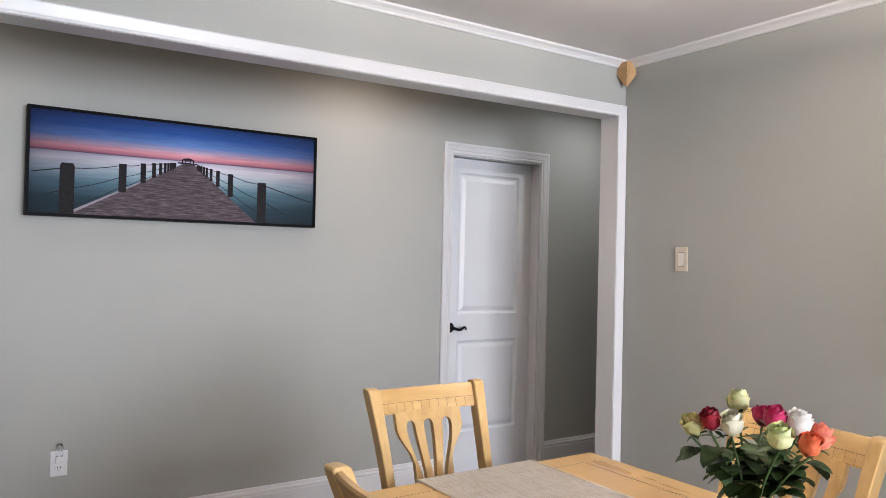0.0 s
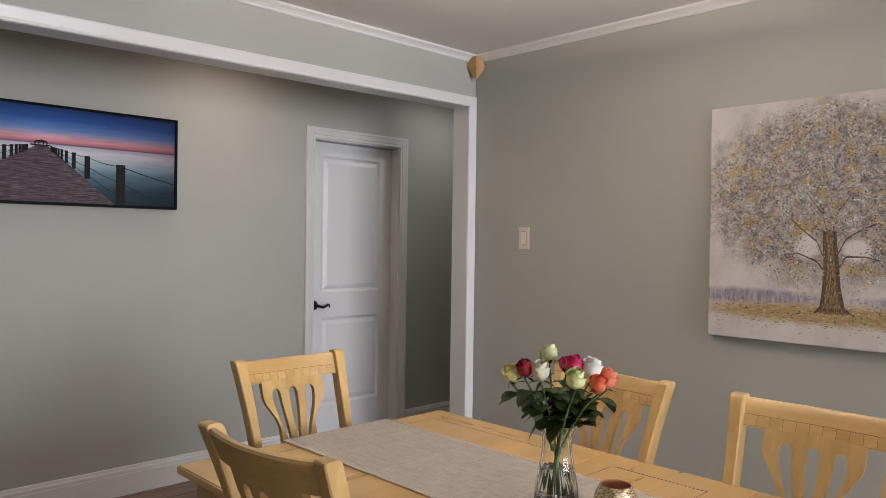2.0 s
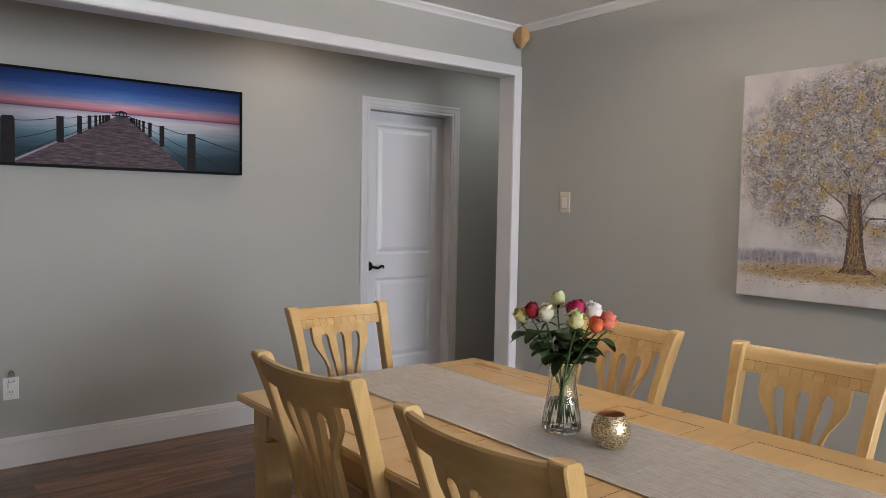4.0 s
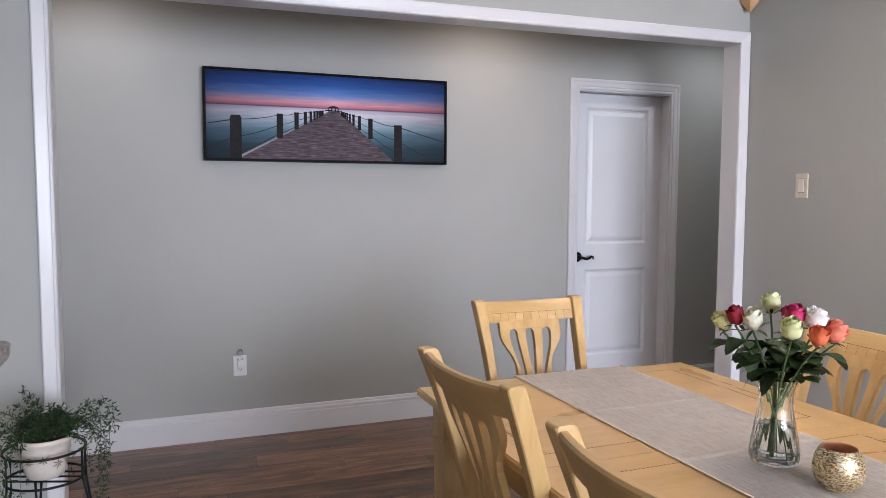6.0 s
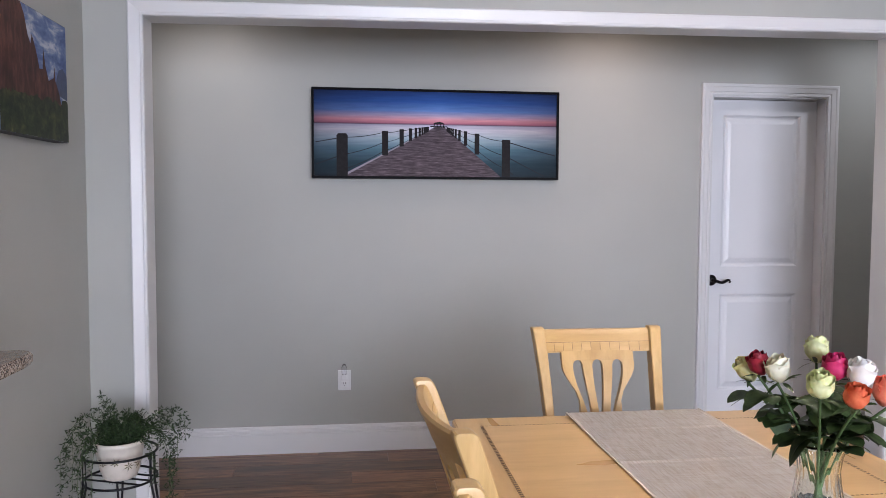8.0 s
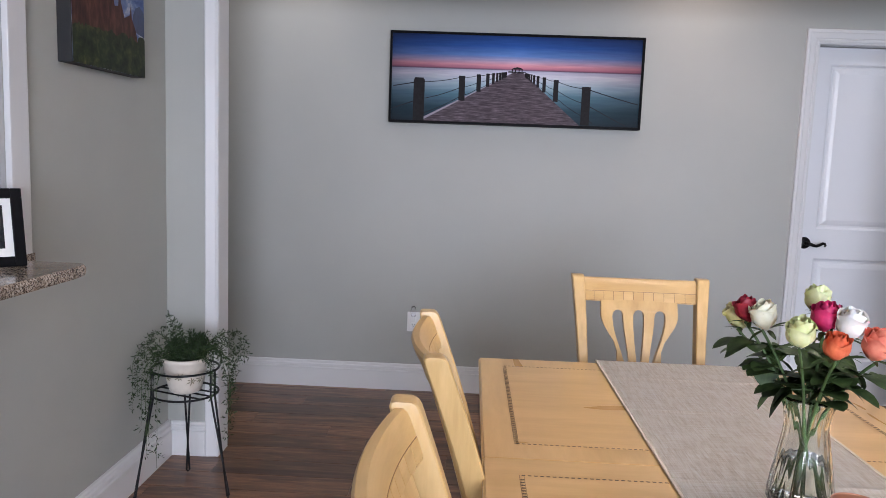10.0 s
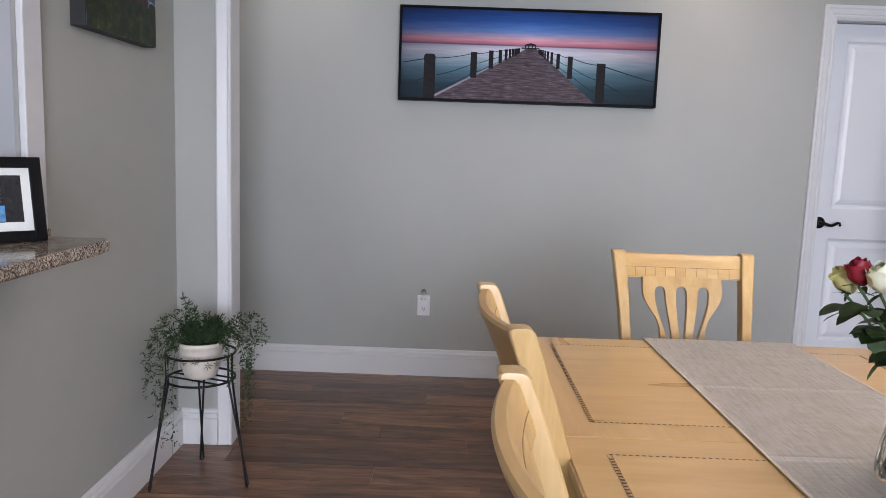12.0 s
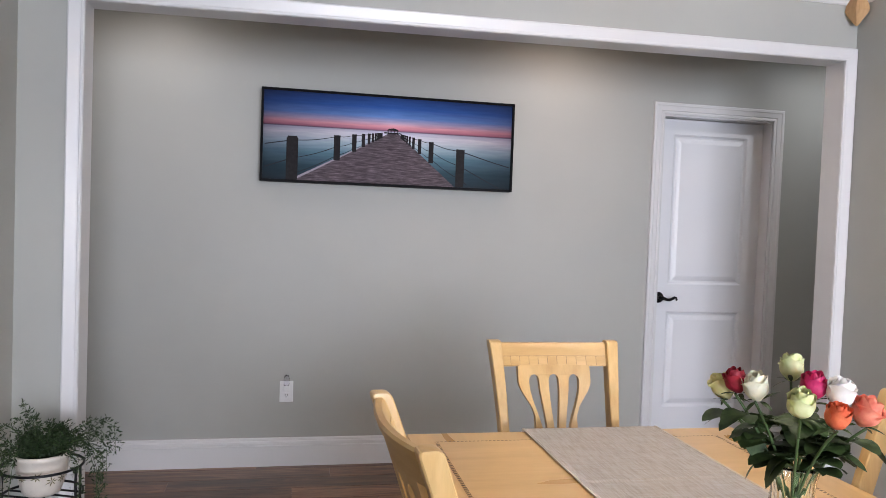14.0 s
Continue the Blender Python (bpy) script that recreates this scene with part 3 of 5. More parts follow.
def panelled_slab(x0, x1, y, z0, z1, panels):
    """A slab whose front at y carries sunk and raised panels."""
    bm = bmesh.new()
    xs = sorted({x0, x1, *(p[0] for p in panels), *(p[1] for p in panels)})
    zs = sorted({z0, z1, *(p[2] for p in panels), *(p[3] for p in panels)})
    for xa, xb in zip(xs, xs[1:]):
        for za, zb in zip(zs, zs[1:]):
            hole = [p for p in panels if p[0] <= xa and xb <= p[1] and p[2] <= za and zb <= p[3]]
            if not hole:
                bm.faces.new([bm.verts.new(c) for c in ((xa, y, za), (xb, y, za), (xb, y, zb), (xa, y, zb))])
    for a, b, c, d in panels:
        rings = []
        for inset, deep in ((0, 0), (0.006, 0.004), (0.012, 0.010), (0.022, 0.012), (0.034, 0.006), (0.048, 0.002), (0.052, 0.001)):
            rings.append([(a + inset, y + deep, c + inset), (b - inset, y + deep, c + inset), (b - inset, y + deep, d - inset), (a + inset, y + deep, d - inset)])
        vv = loft(bm, rings, True, False)
        bm.faces.new(vv[-1])
    box(bm, x0, x1, y + 0.014, y + 0.035, z0, z1)
    for q in (((x0, y, z0), (x0, y, z1), (x0, y + 0.015, z1), (x0, y + 0.015, z0)), ((x1, y, z0), (x1, y + 0.015, z0), (x1, y + 0.015, z1), (x1, y, z1)),
              ((x0, y, z1), (x1, y, z1), (x1, y + 0.015, z1), (x0, y + 0.015, z1))):
        bm.faces.new([bm.verts.new(c) for c in q])
    bmesh.ops.remove_doubles(bm, verts=bm.verts[:], dist=1e-5)
    return bm


SX0, SX1 = DX0 + 0.014, DX1 - 0.014
part("door_leaf", panelled_slab(SX0, SX1, DY, 0.012, DTOP - 0.016, [(SX0 + 0.105, SX1 - 0.105, 1.035, 1.955), (SX0 + 0.105, SX1 - 0.105, 0.27, 0.865)]), DOORP, door)
handle = bmesh.new()
rose_plate = lathe(bmesh.new(), [(0.001, 0.014), (0.016, 0.014), (0.024, 0.011), (0.029, 0.008), (0.033, 0.007), (0.034, 0.0)], 32)
bmesh.ops.transform(rose_plate, matrix=pose(SX0 + 0.048, DY, 0.952, 90, 0, 0), verts=rose_plate.verts[:])
part("handle_rose", rose_plate, BRONZE, door, "round dark bronze rose", True)
tube(handle, [(SX0 + 0.048, DY - 0.008, 0.952), (SX0 + 0.048, DY - 0.050, 0.952)], 0.011, 10)
tube(handle, [(SX0 + 0.040, DY - 0.050, 0.953), (SX0 + 0.060, DY - 0.053, 0.950), (SX0 + 0.078, DY - 0.054, 0.943), (SX0 + 0.096, DY - 0.053, 0.941), (SX0 + 0.114, DY - 0.052, 0.948),
              (SX0 + 0.130, DY - 0.051, 0.957), (SX0 + 0.142, DY - 0.050, 0.955), (SX0 + 0.147, DY - 0.049, 0.946), (SX0 + 0.141, DY - 0.049, 0.940)], lambda u: 0.0105 - 0.004 * u, 10)
part("door_handle", handle, BRONZE, door, "dark bronze lever handle", True)

# ---- downlights and the added uplight bowl ----
for lx, colour, watts in DOWNLIGHTS:
    dl = thing("ceiling_downlight", "small round recessed ceiling downlight, switched on", "downlight", (lx, HALL_LAMP_Y, CEILING), group="hall downlights")
    bm = lathe(bmesh.new(), [(0.048, -0.001), (0.052, -0.006), (0.072, -0.005), (0.075, 0.0)], 32)
    part("trim_ring", bm, WHITEP, dl, "", True)
    part("lens", lathe(bmesh.new(), [(0.047, -0.0035), (0.047, -0.002)], 32, caps=True), GLOW, dl, "glowing round lens")
# made-up lamp, always out of view: its bowl goes with the added uplight
lamp = thing("ceiling_lamp", "unseen ceiling lamp with an upturned metal bowl, added to brighten the room", "ceiling lamp", (2.25, 1.68, CEILING))
part("rod", tube(bmesh.new(), [(0.1, 0, 0), (0.1, 0, -0.02), (0.1, 0, -0.208)], 0.003, 8), BRONZE, lamp)
part("bowl", lathe(bmesh.new(), [(0.118, -0.202), (0.112, -0.218), (0.08, -0.238), (0.002, -0.246), (0.002, -0.242), (0.078, -0.234), (0.108, -0.216), (0.114, -0.202)], 40), BRONZE, lamp, "dark metal bowl", True)


# ---- table ----
TX0, TX1, TY0, TY1, TZ = 1.335, 2.362, 0.28, 2.245, 0.757
table = thing("dining_table", "honey maple extension dining table with inlaid stitch lines", "table", ((TX0 + TX1) / 2, (TY0 + TY1) / 2, 0))
HX, HY = (TX1 - TX0) / 2, (TY1 - TY0) / 2
SEAMS = [-HY, -0.227, 0.232, HY]
for i, (a, b) in enumerate(zip(SEAMS, SEAMS[1:])):
    bm = bmesh.new()
    ga, gb = (0.0004 if i else 0), (0.0004 if i < 2 else 0)
    rim = 0.085
    # border boards round a veneered field, edge rounded
    box(bm, -HX + 0.004, HX - 0.004, a + ga + (0.004 if i == 0 else 0), b - gb - (0.004 if i == 2 else 0), TZ - 0.026, TZ, 0.0015, 1)
    box(bm, -HX, HX, a + ga, b - gb, TZ - 0.024, TZ - 0.004, 0.003, 2)
    part("tabletop", bm, TABLE_Y if i != 1 else TABLE_X, table)
# veneered fields with stitched inlay
FX0, FX1 = 1.408 - (TX0 + TX1) / 2, 2.250 - (TX0 + TX1) / 2
yc = (TY0 + TY1) / 2
FIELDS = [(1.570 - yc, 2.158 - yc), (1.128 - yc, 1.414 - yc), (0.362 - yc, 0.975 - yc)]
for i, (a, b) in enumerate(FIELDS):
    field = part("field", cube(FX0, FX1, a, b, TZ - 0.001, TZ + 0.0005), TABLE_X, table, "veneered field with the grain across")
    bm = bmesh.new()
    z = TZ + 0.0011
    def dash(x0, x1, y0, y1):
        bm.faces.new([bm.verts.new(p) for p in ((x0, y0, z), (x1, y0, z), (x1, y1, z), (x0, y1, z))])
    step = 0.0115
    for k in range(int((FX1 - FX0) / step)):
        x = FX0 + k * step
        for y in (a, b):
            dash(x, x + 0.0068, y - 0.0022, y + 0.0022)
    for k in range(int((b - a) / step)):
        y = a + k * step
        for x in (FX0, FX1):
            dash(x - 0.0036, x + 0.0036, y, y + 0.0052)
    for x in (FX0, FX1):
        for s in (-0.0043, 0.0043):
            dash(x + s - 0.0004, x + s + 0.0004, a, b)
    tagged(part("inlay", bm, INLAY, field, "dark ladder-stitch inlay"), kind="stuff")
bm = cube(-HX + 0.075, HX - 0.075, -HY + 0.060, -HY + 0.082, TZ - 0.115, TZ - 0.026, 0.002)
part("apron", bm, TABLE_X, table)
part("apron", cube(-HX + 0.075, HX - 0.075, HY - 0.082, HY - 0.060, TZ - 0.115, TZ - 0.026, 0.002), TABLE_X, table)
part("apron", cube(-HX + 0.048, -HX + 0.070, -HY + 0.075, HY - 0.075, TZ - 0.115, TZ - 0.026, 0.002), TABLE_Y, table)
part("apron", cube(HX - 0.070, HX - 0.048, -HY + 0.075, HY - 0.075, TZ - 0.115, TZ - 0.026, 0.002), TABLE_Y, table)
for sx in (-1, 1):
    for sy in (-1, 1):
        cx, cy = sx * (HX - 0.088), sy * (HY - 0.088)
        bm = cube(cx - 0.048, cx + 0.048, cy - 0.048, cy + 0.048, TZ - 0.135, TZ - 0.026, 0.004)
        box(bm, cx - 0.051, cx + 0.051, cy - 0.051, cy + 0.051, TZ - 0.150, TZ - 0.135, 0.004)
        rings = []
        for w, z in ((0.034, 0.0), (0.036, 0.03), (0.046, TZ - 0.155), (0.046, TZ - 0.150)):
            rings.append([(cx - w, cy - w, z), (cx + w, cy - w, z), (cx + w, cy + w, z), (cx - w, cy + w, z)])
        loft(bm, rings)
        part("leg", bm, TABLE_Z, table)

# runner
def runner_mesh():
    bm = bmesh.new()
    x0, x1 = 1.684, 2.110
    nx, ny = 24, 150
    prof = []
    for j in range(ny + 1):
        y = 0.27 + (2.255 - 0.27) * j / ny
        crease = sum(0.0022 * math.exp(-((y - c) / 0.006) ** 2) for c in (0.62, 1.02, 1.42, 1.82, 2.08))
        prof.append((y, TZ + 0.0042 + crease))
    prof = [(0.262, TZ - 0.20), (0.262, TZ - 0.02), (0.265, TZ - 0.004)] + prof + [(2.262, TZ - 0.004), (2.264, TZ - 0.02), (2.264, TZ - 0.20)]
    rows = []
    for y, z in prof:
        row = []
        for i in range(nx + 1):
            x = x0 + (x1 - x0) * i / nx
            wob = 0.0012 * noise.noise(Vector((0, y * 3, 3)))
            lift = 0.0009 * noise.noise(Vector((x * 9, y * 9, 1)))
            row.append(bm.verts.new((x + wob, y, z + lift)))
        rows.append(row)
    for a, b in zip(rows, rows[1:]):
        for i in range(nx):
            bm.faces.new((a[i], a[i + 1], b[i + 1], b[i]))
    bmesh.ops.solidify(bm, geom=bm.faces[:], thickness=0.0022)
    return bm


runner = thing("table_runner", "beige woven linen runner with a stitched hem along the table", "table runner")
part("cloth", runner_mesh(), LINEN, runner)
# hem strips, with the edge shadow put into their colour
for hx in (1.687, 2.107):
    part("hem", cube(hx - 0.004, hx + 0.004, 0.27, 2.255, TZ + 0.0028, TZ + 0.0062, 0.001, 1), SHADED_HEM, runner, "hem strip darkened for the shadow line at the runner's edge")


# ---- chairs ----
def back_y(z):
    """Rear line of the chair: rake above the seat, splay below."""
    return -0.19 - 0.145 * max(0.0, (z - 0.46) / 0.52) ** 1.35 if z > 0.46 else -0.19 - 0.05 * ((0.46 - z) / 0.46) ** 1.5


def bow(x):
    return -0.030 * (1 - (x / 0.20) ** 2)


def make_chair():
    chair = thing("dining_chair", "light maple dining chair with a fan-slatted back and dark seat", "chair", group="chairs round the table")
    for s in (-1, 1):
        bm = bmesh.new()
        rings = []
        zs = [0.0, 0.1, 0.2, 0.3, 0.4, 0.46, 0.52, 0.58, 0.64, 0.70, 0.76, 0.82, 0.87, 0.91, 0.94, 0.965, 0.974, 0.980, 0.984, 0.986]
        for z in zs:
            up = max(0.0, (z - 0.46) / 0.52)
            x = s * (0.177 + 0.0235 * up ** 1.9)
            k = math.sqrt(max(0.02, 1 - (max(0.0, z - 0.966) / 0.0205) ** 4))
            w = (0.0142 + 0.0054 * max(0.0, (z - 0.70) / 0.28) ** 1.3) * (0.95 + 0.05 * k)
            d, y, c = 0.0228 * (0.45 + 0.55 * k), back_y(z), 0.0032
            rings.append([(x + sx, y + sy, z) for sx, sy in ((-w + c, -d), (w - c, -d), (w, -d + c), (w, d - c), (w - c, d), (-w + c, d), (-w, d - c), (-w, -d + c))])
        loft(bm, rings)
        bmesh.ops.recalc_face_normals(bm, faces=bm.faces[:])
        post = part("back_post", bm, CHAIR_Z, chair, "", True)
        post.data.set_sharp_from_angle(angle=radians(30))
    # crest rail, bowed in plan, with a rolled top
    bm = bmesh.new()
    rings = []
    for i in range(17):
        x = -0.182 + 0.364 * i / 16
        ring = []
        for dy, z in ((-0.010, 0.906), (0.010, 0.906), (0.010, 0.934), (0.010, 0.957), (0.0085, 0.972), (0.004, 0.978), (-0.009, 0.978), (-0.015, 0.972), (-0.015, 0.958), (-0.011, 0.938)):
            ring.append((x, back_y(z) + bow(x) + dy, z - 0.004 * (1 - (x / 0.182) ** 2)))
        rings.append(ring)
    loft(bm, rings)
    bmesh.ops.recalc_face_normals(bm, faces=bm.faces[:])
    crest = part("crest_rail", bm, CHAIR_X, chair, "", True)
    crest.data.set_sharp_from_angle(angle=radians(35))
    bm = bmesh.new()
    rings = []
    for i in range(17):
        x = -0.1805 + 0.361 * i / 16
        rings.append([(x, back_y(z) + bow(x) + dy, z - 0.004 * (1 - (x / 0.182) ** 2)) for dy, z in ((0.006, 0.9085), (0.0104, 0.9085), (0.0104, 0.9385), (0.006, 0.9385))])
    loft(bm, rings)
    bmesh.ops.recalc_face_normals(bm, faces=bm.faces[:])
    part("inlay_groove", bm, GROOVE, crest, "darker scored lines")
    for k in range(11):
        x = -0.1625 + 0.0325 * k
        bm = bmesh.new()
        rings = []
        for z in (0.9095, 0.9372):
            rings.append([(xx, back_y(z) + bow(xx) + dy, z - 0.004 * (1 - (xx / 0.182) ** 2)) for xx, dy in ((x - 0.0156, 0.004), (x + 0.0156, 0.004), (x + 0.0156, 0.0112), (x - 0.0156, 0.0112))])
        loft(bm, rings)
        bmesh.ops.recalc_face_normals(bm, faces=bm.faces[:])
        part("inlay_block", bm, CHAIR_X, crest)
    # lower rail
    bm = bmesh.new()
    rings = []
    for i in range(13):
        x = -0.178 + 0.356 * i / 12
        rings.append([(x, back_y(z) + bow(x) + dy, z) for dy, z in ((-0.010, 0.520), (0.010, 0.520), (0.010, 0.575), (-0.010, 0.575))])
    loft(bm, rings)
    bmesh.ops.recalc_face_normals(bm, faces=bm.faces[:])
    part("lower_rail", bm, CHAIR_X, chair)
    # fan splat with three long slots
    def ease(a, b, t):
        t = min(1, max(0, t))
        return a + (b - a) * t * t * (3 - 2 * t)
    bm = bmesh.new()
    levels = [0.57, 0.585, 0.60, 0.63, 0.66, 0.69, 0.72, 0.75, 0.78, 0.805, 0.828, 0.845, 0.857, 0.864, 0.869, 0.873, 0.876, 0.878, 0.892, 0.908]
    edges = []
    for z in levels:
        w = ease(0.070, 0.123, (z - 0.748) / 0.112)
        if z < 0.64:
            w = 0.070 + 0.008 * (0.64 - z) / 0.07
        c = ease(0.036, 0.068, (z - 0.68) / 0.18)
        s = ease(0.0045, 0.0175, (z - 0.66) / 0.18)
        s *= math.sqrt(max(0, 1 - ((z - 0.857) / 0.021) ** 2)) if z > 0.857 else 1
        if z < 0.60:
            s *= max(0.0, (z - 0.57) / 0.03)
        edges.append([(-w, -c - s), (-c + s, -s), (s, c - s), (c + s, w)])
    for k in range(4):
        rings = []
        for z, e in zip(levels, edges):
            xa, xb = e[k]
            ya, yb = back_y(z) + bow(xa), back_y(z) + bow(xb)
            rings.append([(xa, ya - 0.009, z), (xb, yb - 0.009, z), (xb, yb + 0.0095, z), (xa, ya + 0.0095, z)])
        loft(bm, rings)
    bmesh.ops.remove_doubles(bm, verts=bm.verts[:], dist=1e-5)
    bmesh.ops.recalc_face_normals(bm, faces=bm.faces[:])
    part("splat", bm, CHAIR_Z, chair)
    # seat
    bm = bmesh.new()
    rings = []
    for z, g in ((0.405, -0.006), (0.41, 0), (0.452, 0), (0.456, -0.004)):
        rings.append([(-0.20 - g, -0.205 - g, z), (0.20 + g, -0.205 - g, z), (0.225 + g, 0.215 + g, z), (-0.225 - g, 0.215 + g, z)])
    loft(bm, rings)
    part("seat_frame", bm, CHAIR_X, chair)
    bm = bmesh.new()
    rings = []
    for z, g in ((0.456, -0.03), (0.47, -0.016), (0.486, -0.022), (0.496, -0.05), (0.500, -0.10)):
        ring = []
        for k in range(32):
            a = 2 * math.pi * (k + 0.5) / 32
            ca, sa = math.cos(a), math.sin(a)
            q = (abs(ca) ** 6 + abs(sa) ** 6) ** (-1 / 6)
            y = 0.005 + (0.21 + g) * sa * q
            ring.append(((0.212 + 0.06 * y + g) * ca * q, y, z))
        rings.append(ring)
    loft(bm, rings)
    part("seat_cushion", bm, SEATC, chair, "dark fabric seat cushion", True)
    for s in (-1, 1):
        bm = bmesh.new()
        rings = []
        for z, w in ((0, 0.014), (0.41, 0.021)):
            cx, cy = s * 0.195, 0.185
            rings.append([(cx - w, cy - w, z), (cx + w, cy - w, z), (cx + w, cy + w, z), (cx - w, cy + w, z)])
        loft(bm, rings)
        part("front_leg", bm, CHAIR_Z, chair)
    return chair


first = make_chair()
TOPY = 0.335
first.matrix_basis = pose(1.852, 2.485 - TOPY, 0, 0, 0, 180)
for x, y, turn in ((1.222 + TOPY, 1.586 + 0.03, -85), (1.212 + TOPY, 0.945, -89), (2.462 - TOPY, 1.560 + 0.02, 86), (2.450 - TOPY, 0.934, 90)):
    copy_thing(first, pose(x, y, 0, 0, 0, turn))


# ---- pictures ----
def flat(bm, pts, y, mat):
    """A flat painted shape; pts are (across, up)."""
    f = bm.faces.new([bm.verts.new((x, y, z)) for x, z in pts])
    f.material_index = mat
    f.normal_update()
    if f.normal.y > 0:
        f.normal_flip()


def frame_bars(bm, w, h, t, y0, y1, bev=0.001):
    box(bm, 0, t, y0, y1, 0, h, bev)
    box(bm, w - t, w, y0, y1, 0, h, bev)
    box(bm, t, w - t, y0, y1, 0, t, bev)
    box(bm, t, w - t, y0, y1, h - t, h, bev)
    return bm


def pier_picture():
    w, h = 1.388, 0.495
    pic = thing("framed_picture", "panoramic pier at dusk print in a thin black frame", "picture", (0.816, 4.202, 1.548))
    back = YB - 4.202
    part("frame", frame_bars(bmesh.new(), w, h, 0.013, 0.0, back), BLACK, pic)
    bm = cube(0.011, w - 0.011, 0.010, 0.030, 0.011, h - 0.011)
    y = 0.0085
    W, H = w - 0.026, h - 0.026
    hor, vp = 0.605, 0.507
    def P(u, v):
        return (0.013 + min(1, max(0, u)) * W, 0.013 + min(1, max(0, v)) * H)
    print_ob = part("print", bm, [sea_sky_material(w, h), boards_material(), plain("print_post", (0.014, 0.012, 0.014), 0.6, 0, 0.2, 60, 0, 0.12), plain("print_rope", (0.018, 0.018, 0.024), 0.6, 0, 0.2, 60, 0, 0.12), plain("print_rail", (0.30, 0.27, 0.32), 0.6, 0, 0.2, 60, 0, 0.12)], pic)
    bm = bmesh.new()
    flat(bm, [P(0.118, 0), P(0.765, 0), P(0.530, 0.585), P(0.487, 0.585)], y, 1)
    y -= 0.0005
    flat(bm, [P(0.103, 0.0), P(0.123, 0.0), P(0.489, 0.58), P(0.487, 0.58)], y, 4)
    sides = ((-0.395, 0.045, -0.130, -0.640), (0.279, 0.035, -0.156, -0.600))
    def at(k, s):
        return 1 / (1 + 0.78 * k)
    for off, wid, top, bot in sides:
        prev = None
        for k in range(11):
            s = at(k, 0)
            u, t, b = vp + off * s, hor + top * s, hor + bot * s
            for frac in (0.95, 0.55, 0.2):
                z1 = b + (t - b) * frac
                s0 = at(k - 1, 0) if k else 2.6
                u0, t0, b0 = vp + off * s0, hor + top * s0, hor + bot * s0
                z0 = b0 + (t0 - b0) * frac
                last = None
                for i in range(31):
                    q = i / 30
                    uu, zz = u0 + (u - u0) * q, z0 + (z1 - z0) * q - 0.030 * s * math.sin(math.pi * q)
                    if last and 0 < uu < 1 and 0 < last[0] < 1 and zz > 0.005 and last[1] > 0.005:
                        th = 0.0036 * s + 0.0020
                        flat(bm, [P(last[0], last[1] - th), P(uu, zz - th), P(uu, zz + th), P(last[0], last[1] + th)], y - 0.0004, 3)
                    last = (uu, zz)
            flat(bm, [P(u - wid * s / 2, b), P(u + wid * s / 2, b), P(u + wid * s / 2, t), P(u - wid * s / 2, t)], y - 0.0009, 2)
            if k == 0 and off < 0:
                flat(bm, [P(u - wid * 0.46, t), P(u + wid * 0.46, t), P(u + wid * 0.38, t + 0.022), P(u - wid * 0.38, t + 0.022)], y - 0.0009, 2)
    flat(bm, [P(0.480, 0.622), P(0.530, 0.622), P(0.522, 0.640), P(0.507, 0.650), P(0.490, 0.640)], y - 0.0013, 2)
    for u in (0.486, 0.498, 0.513, 0.525):
        flat(bm, [P(u - 0.002, 0.582), P(u + 0.002, 0.582), P(u + 0.002, 0.625), P(u - 0.002, 0.625)], y - 0.0013, 2)
    flat(bm, [P(0.470, 0.585), P(0.540, 0.585), P(0.540, 0.596), P(0.470, 0.600)], y - 0.0013, 2)
    painted = part("painted_pier", bm, list(print_ob.data.materials), print_ob, "wooden pier with posts and rope rails")


pier_picture()


